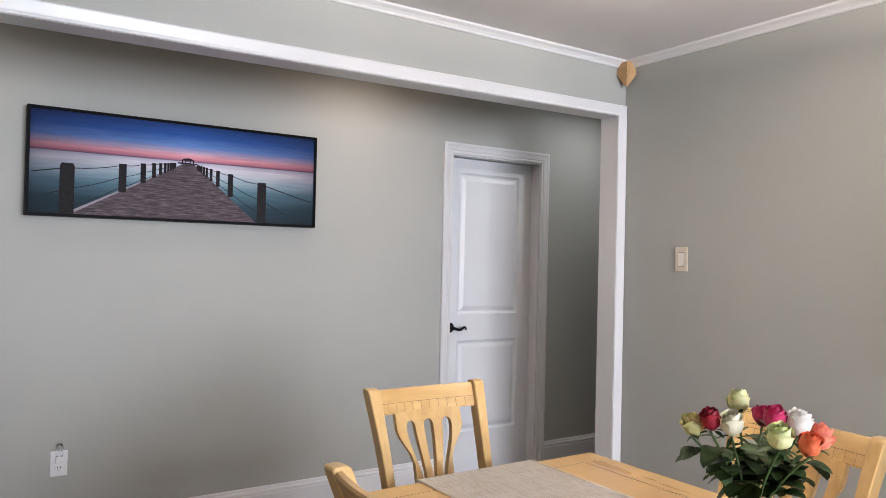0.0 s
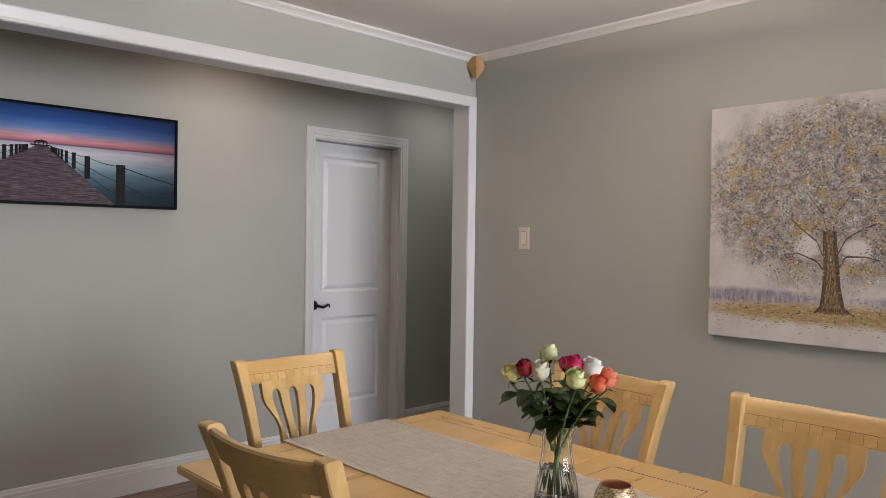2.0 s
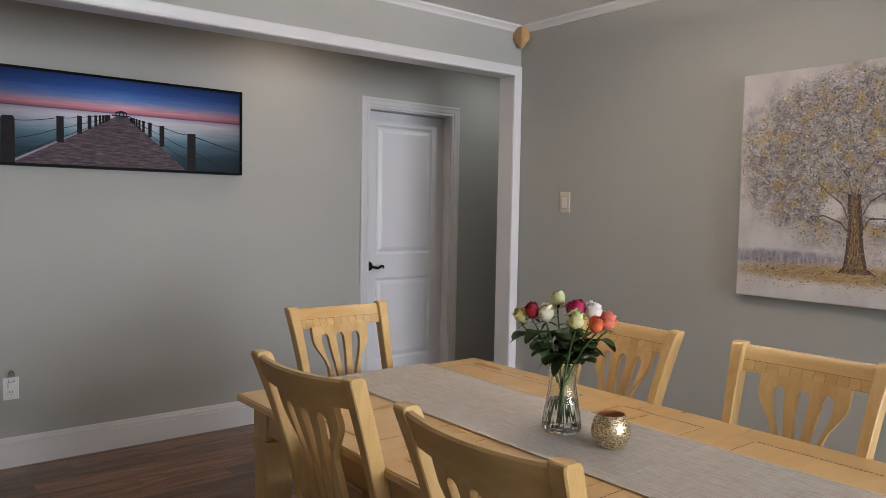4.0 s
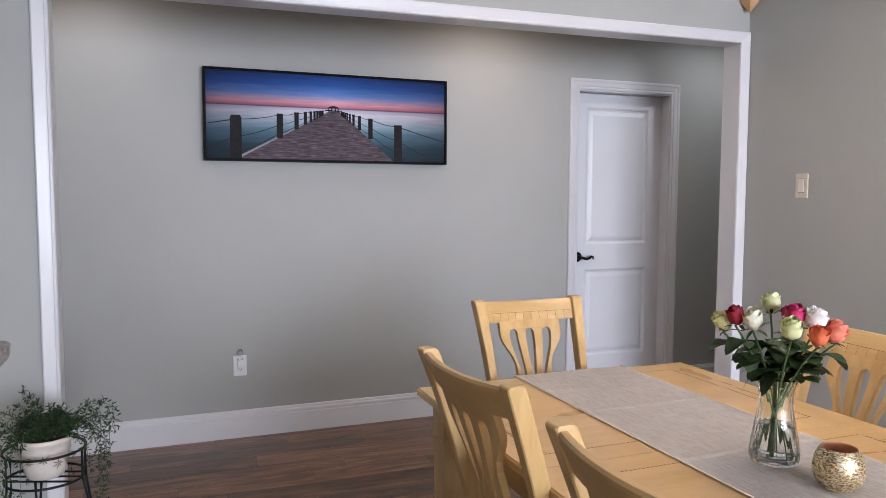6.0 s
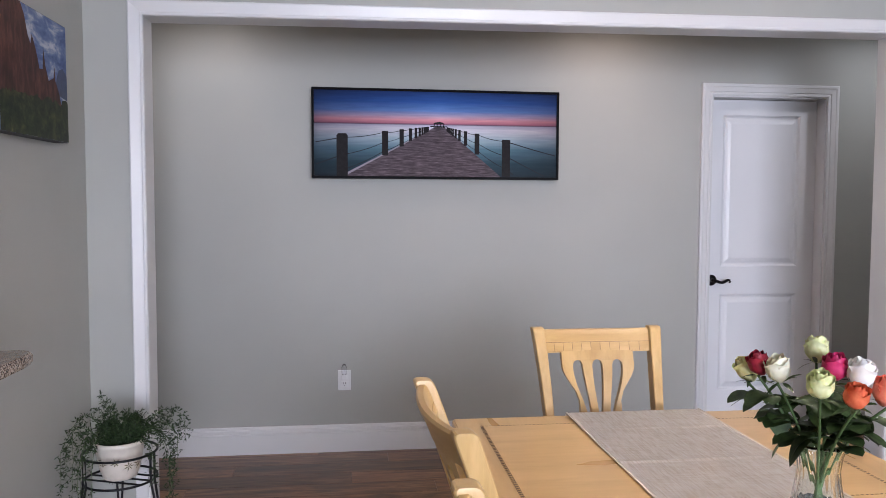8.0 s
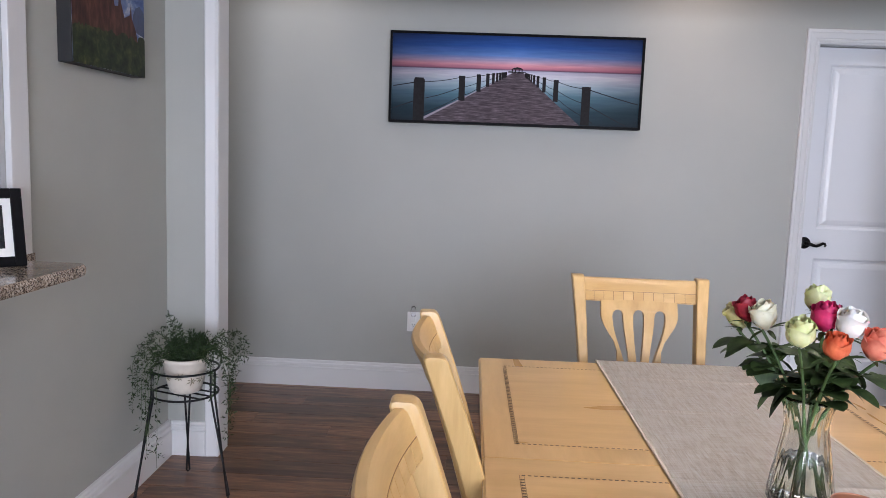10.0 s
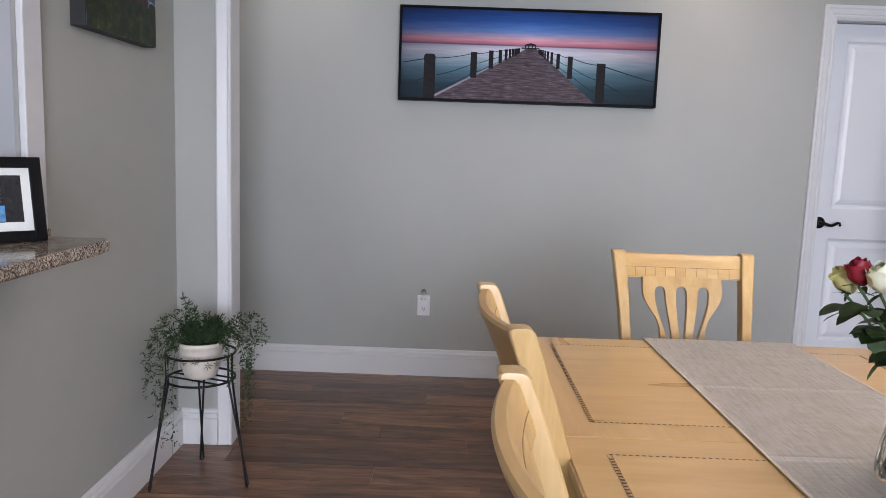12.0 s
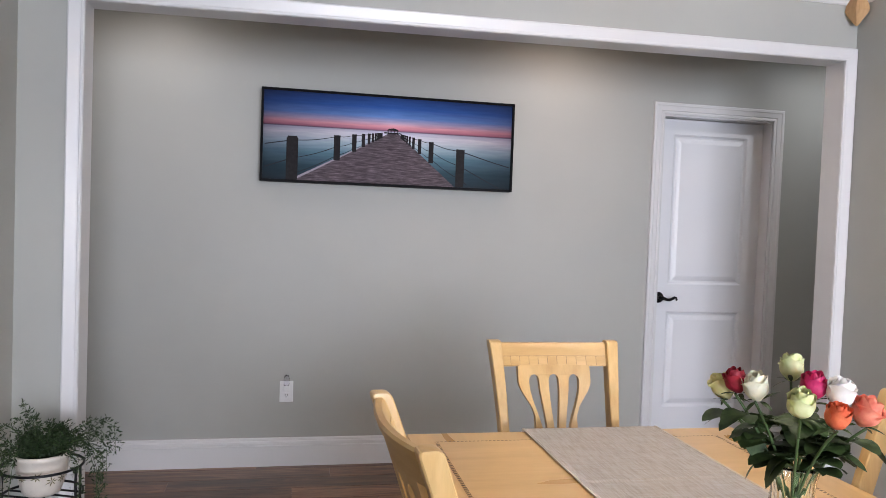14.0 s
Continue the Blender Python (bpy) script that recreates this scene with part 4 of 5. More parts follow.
def tree_picture():
    size, top = 0.975, 0.977
    pic = thing("canvas_painting", "square canvas of a textured ochre and grey tree", "painting", (3.487, 1.733, 1.006), -90)
    # local x runs along the wall away from the opening, local y into the wall
    part("canvas", cube(0, size, 0, XR - 3.487, 0, top, 0.003), washed_canvas_material(size, top), pic)
    rng = random.Random(5)
    def P(u, v):
        return (u * size, v * top)
    mats = [blotch_material("ochre_ground", [(0.3, (0.42, 0.36, 0.32)), (0.5, (0.42, 0.30, 0.15)), (0.7, (0.33, 0.20, 0.08))], 30, (1, 1, 5)),
            blotch_material("violet_haze", [(0.35, (0.46, 0.43, 0.46)), (0.55, (0.25, 0.23, 0.29)), (0.7, (0.13, 0.12, 0.17))], 26, (2.5, 1, 1)),
            blotch_material("brown_bark", [(0.36, (0.05, 0.034, 0.026)), (0.50, (0.19, 0.12, 0.065)), (0.68, (0.42, 0.31, 0.19))], 85, (3, 1, 0.7)),
            blotch_material("dark_bark", [(0.35, (0.04, 0.03, 0.028)), (0.55, (0.11, 0.08, 0.065)), (0.7, (0.28, 0.20, 0.14))], 120, (2, 1, 0.8))]
    bm = bmesh.new()
    def strokes(count, v_mid, v_dev, mat, y, skew=0.0):
        for _ in range(count):
            u, v = rng.uniform(0.01, 0.97), rng.gauss(v_mid, v_dev)
            if skew and rng.random() < u * skew:
                continue
            l, t = rng.uniform(0.004, 0.020), rng.uniform(0.0008, 0.003)
            v = min(0.97, max(0.02, v))
            u1 = min(0.993, u + l)
            flat(bm, [P(u, v), P((u + u1) / 2, v - t * rng.random()), P(u1, v + rng.uniform(-0.002, 0.002)), P((u + u1) / 2, v + t)], y - 0.0004 * rng.random(), mat)
    strokes(250, 0.182, 0.014, 1, -0.0006, 0.5)
    strokes(900, 0.130, 0.022, 0, -0.0010)
    strokes(250, 0.095, 0.022, 0, -0.0010)
    trunk = [(0.455, 0.135), (0.478, 0.16), (0.486, 0.24), (0.488, 0.33), (0.482, 0.46), (0.497, 0.46), (0.512, 0.46), (0.524, 0.33), (0.530, 0.24), (0.545, 0.16), (0.575, 0.135), (0.51, 0.13)]
    flat(bm, [P(*p) for p in trunk], -0.0014, 2)
    limbs = (((0.49, 0.29), (0.45, 0.34), (0.38, 0.37), (0.31, 0.36)), ((0.525, 0.30), (0.56, 0.36), (0.63, 0.36), (0.70, 0.34)), ((0.488, 0.33), (0.45, 0.42), (0.39, 0.47), (0.34, 0.52)),
             ((0.52, 0.35), (0.56, 0.43), (0.62, 0.47), (0.69, 0.50)), ((0.493, 0.44), (0.47, 0.53), (0.42, 0.60)), ((0.507, 0.44), (0.53, 0.54), (0.58, 0.61)), ((0.50, 0.45), (0.507, 0.56), (0.50, 0.67)))
    for path in limbs:
        for k, ((a, b), (c, d)) in enumerate(zip(path, path[1:])):
            t = 0.0060 * 0.7 ** k
            flat(bm, [P(a, b - t), P(c, d - t * 0.6), P(c, d + t * 0.6), P(a, b + t)], -0.0016, 3)
    for edge in (((0.448, 0.132), (0.472, 0.16), (0.480, 0.24), (0.483, 0.33), (0.478, 0.46)), ((0.582, 0.132), (0.550, 0.16), (0.534, 0.24), (0.527, 0.33), (0.514, 0.46))):
        for (a, b), (c, d) in zip(edge, edge[1:]):
            flat(bm, [P(a - 0.006, b), P(a + 0.008, b), P(c + 0.008, d), P(c - 0.006, d)], -0.0019, 3)
    painted = part("painted_tree", bm, mats, pic, "brown trunk on an ochre ground")
    greys = dab_material("dark_and_white_dabs", [(0.0, (0.032, 0.029, 0.029)), (0.36, (0.11, 0.098, 0.098)), (0.60, (0.28, 0.255, 0.255)), (0.70, (0.40, 0.275, 0.115)), (0.84, (0.56, 0.54, 0.54)), (0.94, (0.74, 0.73, 0.72))])
    bm = bmesh.new()
    count = 0
    while count < 11500:
        u, v = rng.random(), rng.random()
        dx, dy = (u - 0.5) / 0.49, (v - 0.60) / 0.375
        rr = dx * dx + dy * dy
        edge = 1.0 + 0.22 * noise.noise(Vector((u * 5, v * 5, 2)))
        if rr > edge * 1.08 or (rr > 0.60 and rng.random() < (rr - 0.60) * 1.5):
            continue
        if v < 0.46 and abs(u - 0.505) < 0.12 and rng.random() < 0.72:
            continue
        count += 1
        s = rng.uniform(0.0013, 0.0033) * (0.7 if rng.random() < 0.6 else 1.3)
        n = rng.choice((4, 5, 5, 6))
        a0 = rng.random() * 6.28
        cx, cz = P(u, v)
        ring = [(min(size - 0.004, max(0.004, cx + s * rng.uniform(0.6, 1.25) * math.cos(a0 + 6.283 * k / n))), min(top - 0.004, cz + s * rng.uniform(0.5, 1.0) * math.sin(a0 + 6.283 * k / n))) for k in range(n)]
        flat(bm, ring, -0.0012 - 0.0018 * rng.random(), 0)
    for _ in range(500):
        u, v = rng.uniform(0.03, 0.97), rng.gauss(0.13, 0.03)
        s = rng.uniform(0.001, 0.0035)
        cx, cz = P(u, max(0.03, v))
        flat(bm, [(cx - s, cz - s * 0.6), (cx + s, cz - s * 0.5), (cx + s * 0.8, cz + s * 0.6), (cx - s * 0.7, cz + s * 0.5)], -0.0020 - 0.001 * rng.random(), 0)
    tagged(part("leaf_texture", bm, greys, painted, "thick grey, white and ochre leaf dabs"), kind="stuff")


tree_picture()


def mountain_picture():
    w, h = 0.508, 0.406
    # hangs on the left wall: local x runs towards the opening, local y into the wall
    pic = thing("canvas_print", "canvas print of red rock spires under a cloudy sky", "picture", (0.036, 2.385, 1.600), 90)
    pic.matrix_basis = pic.matrix_basis @ pose(0, 0, 0, 0, -0.8, 0)
    canvas = part("canvas", cube(0, w, 0, 0.046, 0, h, 0.002), plain("dark_canvas_edge", (0.012, 0.012, 0.014), 0.6), pic)
    m = Nodes("cloudy_sky_print")
    f = m.noise(m.coords((1.0, 1, 2.4)), 7, 7, 0.6, 0.4)
    m.colour(m.ramp(f, [(0.36, (0.025, 0.06, 0.20)), (0.50, (0.11, 0.17, 0.33)), (0.60, (0.42, 0.44, 0.50)), (0.75, (0.62, 0.62, 0.66))]))
    rock = blotch_material("red_rock_print", [(0.3, (0.016, 0.008, 0.007)), (0.5, (0.060, 0.022, 0.017)), (0.7, (0.135, 0.055, 0.038))], 14, (2.2, 1, 0.7))
    far = plain("blue_hill_print", (0.035, 0.055, 0.12), 0.5, 0, 0.25, 30)
    trees = blotch_material("dark_scrub_print", [(0.35, (0.006, 0.009, 0.005)), (0.52, (0.020, 0.030, 0.012)), (0.66, (0.055, 0.065, 0.022)), (0.78, (0.16, 0.15, 0.05))], 22)
    bm = bmesh.new()
    def P(u, v):
        return (0.002 + u * (w - 0.004), 0.002 + v * (h - 0.004))
    flat(bm, [P(0, 0), P(1, 0), P(1, 1), P(0, 1)], -0.0008, 0)
    flat(bm, [P(0.80, 0.40), P(1, 0.36), P(1, 0.58), P(0.93, 0.63), P(0.86, 0.60), P(0.82, 0.52)], -0.0013, 2)
    flat(bm, [P(0, 0.10), P(0.92, 0.20), P(0.86, 0.40), P(0.80, 0.50), P(0.79, 0.62), P(0.77, 0.52), P(0.69, 0.48), P(0.64, 0.60), P(0.615, 0.74), P(0.60, 0.56), P(0.55, 0.55),
              P(0.53, 0.62), P(0.50, 0.70), P(0.45, 0.80), P(0.43, 0.72), P(0.39, 0.78), P(0.35, 0.92), P(0.30, 1.0), P(0, 1.0)], -0.0018, 1)
    n = 50
    top = [P(1 - k / n, 0.34 + 0.06 * noise.noise(Vector((k * 0.21, 0, 0))) + 0.035 * noise.noise(Vector((k * 0.9, 3, 0))) - 0.04 * (k / n)) for k in range(n + 1)]
    flat(bm, [P(0, 0), P(1, 0)] + top, -0.0023, 3)
    part("painted_scene", bm, [m.mat, rock, far, trees], canvas, "red spires, dark scrub and a cloudy sky")


mountain_picture()


def photo_frame():
    w, h = 0.255, 0.205
    pic = thing("photo_frame", "black photo frame with a white mat on the counter", "photo frame", (-0.039, 1.777, 1.0235), 45)
    lean = pose(0, 0, 0.0, -13, 0, 0)
    def leaned(ob):
        ob.matrix_basis = lean
        return ob
    leaned(part("frame", frame_bars(bmesh.new(), w, h, 0.026, 0.0, 0.018, 0.002), BLACK, pic))
    leaned(part("mat", cube(0.024, w - 0.024, 0.008, 0.012, 0.024, h - 0.024), MAT_BOARD, pic, "white mat board"))
    def print_part(name, pts, y, mat, label):
        bm = bmesh.new()
        flat(bm, pts, y, 0)
        return leaned(part(name, bm, mat, pic, label))
    print_part("photo", [(0.048, 0.048), (w - 0.046, 0.048), (w - 0.046, h - 0.044), (0.048, h - 0.044)], 0.0073, plain("dark_photo", (0.012, 0.013, 0.016), 0.2), "dark photograph")
    print_part("blue_patch", [(0.06, 0.050), (0.17, 0.050), (0.17, 0.088), (0.06, 0.090)], 0.0069, plain("blue_photo", (0.09, 0.26, 0.50), 0.2, 0, 0.4, 60), "blue patch of the photograph")
    grey = plain("grey_photo", (0.10, 0.10, 0.11), 0.2)
    for k in range(4):
        print_part("grey_line", [(0.06, 0.095 + 0.009 * k), (0.165, 0.096 + 0.009 * k), (0.165, 0.098 + 0.009 * k), (0.06, 0.0975 + 0.009 * k)], 0.0069, grey, "")
    bm = bmesh.new()
    loft(bm, [[(w / 2 - 0.03, 0.018, 0.15), (w / 2 + 0.03, 0.018, 0.15), (w / 2 + 0.03, 0.022, 0.15), (w / 2 - 0.03, 0.022, 0.15)],
              [(w / 2 - 0.035, 0.085, 0.013), (w / 2 + 0.035, 0.085, 0.013), (w / 2 + 0.035, 0.089, 0.013), (w / 2 - 0.035, 0.089, 0.013)]])
    leaned(part("easel_back", bm, BLACK, pic))


photo_frame()

# ---- bar counter ----
def counter():
    edge = [(-0.42, -0.30), (0.260, -0.30), (0.262, 0.2), (0.263, 0.9), (0.263, 1.45), (0.263, 1.80), (0.262, 1.98), (0.256, 2.034), (0.244, 2.052), (0.218, 2.060),
            (0.06, 2.052), (0.008, 2.052), (0.008, 2.21), (-0.009, 2.21), (-0.009, 2.095), (-0.42, 2.095)]
    bm = bmesh.new()
    z0, z1 = 0.990, 1.021
    def offset(d):
        c = Vector((-0.25, 1.0))
        out = []
        for i, p in enumerate(edge):
            v = Vector(p)
            out.append(v + (c - v).normalized() * d if 0 < i < 10 else v)
        return out
    rings = [[(p.x, p.y, z) for p in offset(d)] for d, z in ((0.006, z0), (0.001, z0 + 0.006), (0, z0 + 0.009), (0, z1 - 0.009), (0.002, z1 - 0.005), (0.008, z1))]
    loft(bm, rings)
    bmesh.ops.recalc_face_normals(bm, faces=bm.faces[:])
    return bm


tagged(mesh_ob("bar_counter", counter(), GRANITE), "speckled brown granite bar counter in the pass-through", "counter")

# ---- switch and outlet ----
sw = thing("light_switch", "ivory rocker light switch on the wall", "light switch", (XR, 2.807, 1.4175), -90)
part("plate", cube(-0.036, 0.036, -0.006, 0, -0.059, 0.059, 0.003), IVORY, sw)
# thin dark plate that draws the shade round the rocker; there is no real gap
part("surround", cube(-0.0185, 0.0185, -0.0066, -0.005, -0.035, 0.035), INLAY, sw, "dark frame standing in for the shade in the gap round the rocker")
part("rocker", cube(-0.0165, 0.0165, -0.0095, -0.005, -0.033, 0.033, 0.002), PADDLE, sw, "paler rocker paddle")
for z in (-0.048, 0.048):
    part("screw", tube(bmesh.new(), [(0, -0.005, z), (0, -0.0075, z)], 0.003), IVORY, sw)
ou = thing("wall_outlet", "white double wall outlet", "outlet", (0.988, YB, 0.408))
part("plate", cube(-0.036, 0.036, -0.006, 0, -0.058, 0.058, 0.003), WHITEP, ou)
sock = part("socket", cube(-0.017, 0.017, -0.0085, -0.005, -0.034, -0.006, 0.003), WHITEP, ou)
for x in (-0.006, 0.006):
    part("slot", cube(x - 0.0015, x + 0.0015, -0.0092, -0.008, -0.022, -0.012), DARK, sock, "dark slot")
part("slot", cube(-0.002, 0.002, -0.0092, -0.008, -0.031, -0.027), DARK, sock, "dark slot")
nl = thing("night_light", "clear plug-in night light in the outlet", "night light", (0.988, YB - 0.0065, 0.435))
part("body", cube(-0.016, 0.016, -0.022, 0.0, -0.022, 0.012, 0.004), WHITEP, nl)
part("lens", lathe(bmesh.new(), [(0.014, 0.010), (0.016, 0.025), (0.015, 0.05), (0.010, 0.066), (0.003, 0.070)], 20, caps=True), NIGHT, nl, "clear ribbed shade", True)
nl.children[1].location = (0, -0.017, 0.0)


# ---- vase, water, roses, candle jar ----
VX, VY, VZ = 1.880, 1.334, TZ + 0.0050
vase = thing("glass_vase", "clear fluted glass vase half filled with water", "vase", (VX, VY, VZ))
OUTER = [(0.001, 0.0), (0.040, 0.0), (0.050, 0.004), (0.0535, 0.014), (0.053, 0.030), (0.049, 0.060), (0.042, 0.100), (0.037, 0.130), (0.0355, 0.150), (0.038, 0.172), (0.044, 0.192), (0.047, 0.200)]
INNER = [(0.0455, 0.200), (0.042, 0.191), (0.0358, 0.172), (0.0332, 0.150), (0.0346, 0.130), (0.0395, 0.100), (0.0465, 0.060), (0.0500, 0.032), (0.049, 0.018), (0.040, 0.012), (0.001, 0.011)]
bm = lathe(bmesh.new(), OUTER, 144, 0.014, 18)
bmesh.ops.remove_doubles(bm, verts=[v for v in bm.verts if v.co.z < 1e-4 and v.co.xy.length < 0.002], dist=0.01)
part("outer_glass", bm, GLASS, vase, "", True)
bm = bmesh.new()
lathe(bm, [OUTER[-1]] + INNER, 144, 0.006, 18)
glass_in = part("inner_glass", bm, GLASS, vase, "", True)
wat = part("water", lathe(bmesh.new(), [(0.001, 0.0125), (0.0395, 0.0135), (0.0480, 0.0195), (0.0488, 0.032), (0.0455, 0.060), (0.0406, 0.088), (0.001, 0.088)], 64), WATER, vase, "clear water", True)
for ob in vase.children:
    ob.visible_shadow = False


def petal(bm, azimuth, count, length, r_mid, r_top, curl, tip, seed=0.0):
    """A cupped petal on a turned form: swells to r_mid, closes or opens to r_top, and rolls out at the lip."""
    nu, nv = 8, 8
    half = math.pi / count * 1.42
    grid = []
    for j in range(nv + 1):
        v = j / nv
        row = []
        for i in range(nu + 1):
            u = 2 * i / nu - 1
            if v < 0.5:
                r = 0.003 + (r_mid - 0.003) * math.sin(v / 0.5 * math.pi / 2)
            else:
                q = (v - 0.5) / 0.5
                r = r_mid + (r_top - r_mid) * q * q * (3 - 2 * q)
            r += 0.0014 * u + curl * v ** 5 * (0.6 + 0.4 * u * u) + 0.0011 * noise.noise(Vector((u * 1.7 + seed, v * 2.2, seed * 3.1)))
            ang = azimuth + u * half * (0.55 + 0.45 * math.sin(math.pi * min(1.0, v * 1.25) / 2))
            z = length * (v - 0.17 * abs(u) ** 2.4 * v * v) + tip * v ** 6 * math.exp(-(u / 0.28) ** 2) - 0.55 * curl * max(0.0, v - 0.8) * 5
            row.append(bm.verts.new((r * math.cos(ang), r * math.sin(ang), z)))
        grid.append(row)
    for a, b in zip(grid, grid[1:]):
        for i in range(nu):
            bm.faces.new((a[i], a[i + 1], b[i + 1], b[i])).smooth = True


def leaflet(bm, at, way, length, width, fold=0.25, curl=0.2):
    way = way.normalized()
    side = way.cross(Vector((0, 0, 1)))
    if side.length < 0.1:
        side = Vector((1, 0, 0))
    side.normalize()
    up = side.cross(way).normalized()
    n = 8
    rows = []
    for j in range(n + 1):
        v = j / n
        w = width * math.sin(math.pi * v ** 0.85) ** 0.58 * (1 + 0.03 * (j % 2)) if 0 < j < n else 0.0004
        c = at + way * (length * v) - up * (curl * length * v * v)
        rows.append([bm.verts.new(c + side * (w * s) + up * (fold * w * abs(s))) for s in (-1, -0.5, 0, 0.5, 1)])
    for a, b in zip(rows, rows[1:]):
        for i in range(4):
            f = bm.faces.new((a[i], a[i + 1], b[i + 1], b[i]))
            f.smooth = True


def rose(name_colour, at, mats, seed, size=1.0, open_=0.5, leaves=3):
    rng = random.Random(seed)
    head = Vector(at)
    neck = Vector((VX + (head.x - VX) * 0.18, VY + (head.y - VY) * 0.18, VZ + 0.185))
    foot = Vector((VX - (head.x - VX) * 0.30 + rng.uniform(-0.008, 0.008), VY - (head.y - VY) * 0.30 + rng.uniform(-0.008, 0.008), VZ + 0.016))
    ob = thing("rose", "%s rose on a leafy green stem in the vase" % name_colour, "rose", tuple(foot), group="roses in the vase")
    head_l, neck_l = head - foot, neck - foot
    bend = neck_l + Vector(((head_l.x - neck_l.x) * 0.55, (head_l.y - neck_l.y) * 0.55, (head_l.z - neck_l.z) * 0.5))
    tip = head_l - Vector((0, 0, 0.026 * size))
    path = []
    for k in range(15):
        t = k / 14
        p = (Vector((0, 0, 0)) * (1 - t) ** 3 + neck_l * 3 * t * (1 - t) ** 2 + bend * 3 * t * t * (1 - t) + tip * t ** 3)
        path.append(p)
    part("stem", tube(bmesh.new(), path, 0.0024, 7), STEMG, ob, "", True)
    tilt = (head - neck).normalized()
    seat = Matrix.Translation(head_l) @ Vector((0, 0, 1)).rotation_difference((tilt + Vector((0, 0, 0.6))).normalized()).to_matrix().to_4x4()
    k = 0
    lower = Matrix.Translation((0, 0, -0.026 * size))
    for ring, (count, length, r_mid, r_top, curl, tip) in enumerate(((3, 0.048, 0.0095, 0.004, 0.0, 0.0), (4, 0.049, 0.0140, 0.0085, 0.0005, 0.001),
                                                                    (4, 0.047, 0.0175, 0.0135, 0.002 * open_ * 2, 0.002), (4, 0.043, 0.0200, 0.0180, 0.005 * open_ * 2, 0.002))):
        for i in range(count):
            bm = bmesh.new()
            petal(bm, 2 * math.pi * (i + 0.5 * ring + rng.uniform(-0.15, 0.15)) / count, count, length * size * rng.uniform(0.92, 1.05), r_mid * size, r_top * size * rng.uniform(0.94, 1.08), curl * size * rng.uniform(0.6, 1.4), tip * size, seed + k * 0.7)
            part("petal", bm, mats, ob, "", True).matrix_basis = seat @ lower
            k += 1
    for i in range(5):
        a = 2 * math.pi * i / 5 + rng.random()
        bm = bmesh.new()
        leaflet(bm, Vector((0.006 * math.cos(a), 0.006 * math.sin(a), -0.026 * size)), Vector((math.cos(a), math.sin(a), rng.uniform(-0.3, 0.9))), 0.030 * size, 0.004, 0.2, 0.3)
        part("sepal", bm, LEAF, ob).matrix_basis = seat
    for i in range(leaves + 3):
        t = rng.uniform(0.52, 0.88)
        p = path[int(t * 14)]
        a = rng.uniform(0, 2 * math.pi)
        out = Vector((math.cos(a), math.sin(a), rng.uniform(-0.2, 0.7)))
        bm = bmesh.new()
        tube(bm, [p, p + out * 0.010, p + out * 0.018], 0.0011, 5)
        leaflet(bm, p + out * 0.014, out + Vector((0, 0, -0.15)), rng.uniform(0.036, 0.052), rng.uniform(0.018, 0.026), 0.10, rng.uniform(0.2, 0.9))
        for s in (-1, 1):
            if rng.random() < 0.35:
                sd = Vector((-out.y * s, out.x * s, rng.uniform(-0.2, 0.3)))
                leaflet(bm, p + out * 0.010, out * 0.5 + sd, rng.uniform(0.032, 0.046), rng.uniform(0.015, 0.021), 0.12, rng.uniform(0.2, 0.6))
        part("leaf", bm, LEAF, ob)
    return ob


RED = [petal_material("crimson_petal", (0.20, 0.006, 0.018), (0.36, 0.018, 0.04))]
CREAM = [petal_material("cream_petal", (0.70, 0.68, 0.50), (0.80, 0.79, 0.66))]
YELLOW = [petal_material("pale_yellow_petal", (0.60, 0.56, 0.22), (0.74, 0.70, 0.40))]
LIME = [petal_material("greenish_cream_petal", (0.58, 0.62, 0.27), (0.72, 0.74, 0.45))]
PINK = [petal_material("magenta_petal", (0.42, 0.012, 0.085), (0.62, 0.035, 0.15))]
IVORYP = [petal_material("white_petal", (0.74, 0.72, 0.68), (0.84, 0.82, 0.79))]
ORANGE = [petal_material("orange_petal", (0.60, 0.09, 0.035), (0.78, 0.20, 0.09))]
CORAL = [petal_material("coral_petal", (0.70, 0.15, 0.10), (0.82, 0.30, 0.20))]
rose("crimson", (1.766, 1.345, 1.105), RED, 1, 0.92, 0.35)
rose("cream white", (1.782, 1.311, 1.101), CREAM, 2, 1.0, 0.5, leaves=4)
rose("pale yellow", (1.769, 1.386, 1.086), YELLOW, 3, 1.0, 0.6)
rose("greenish cream", (1.808, 1.231, 1.092), LIME, 4, 1.05, 0.5, leaves=4)
rose("greenish cream", (1.898, 1.376, 1.121), LIME, 5, 1.0, 0.45)
rose("magenta", (1.864, 1.276, 1.110), PINK, 6, 1.0, 0.4)
rose("magenta", (1.902, 1.326, 1.102), PINK, 7, 0.85, 0.4)
rose("white", (1.889, 1.243, 1.106), IVORYP, 8, 1.05, 0.5, leaves=4)
rose("orange", (1.848, 1.198, 1.080), ORANGE, 9, 0.95, 0.4)
rose("coral", (1.922, 1.222, 1.080), CORAL, 10, 1.1, 0.9, leaves=4)

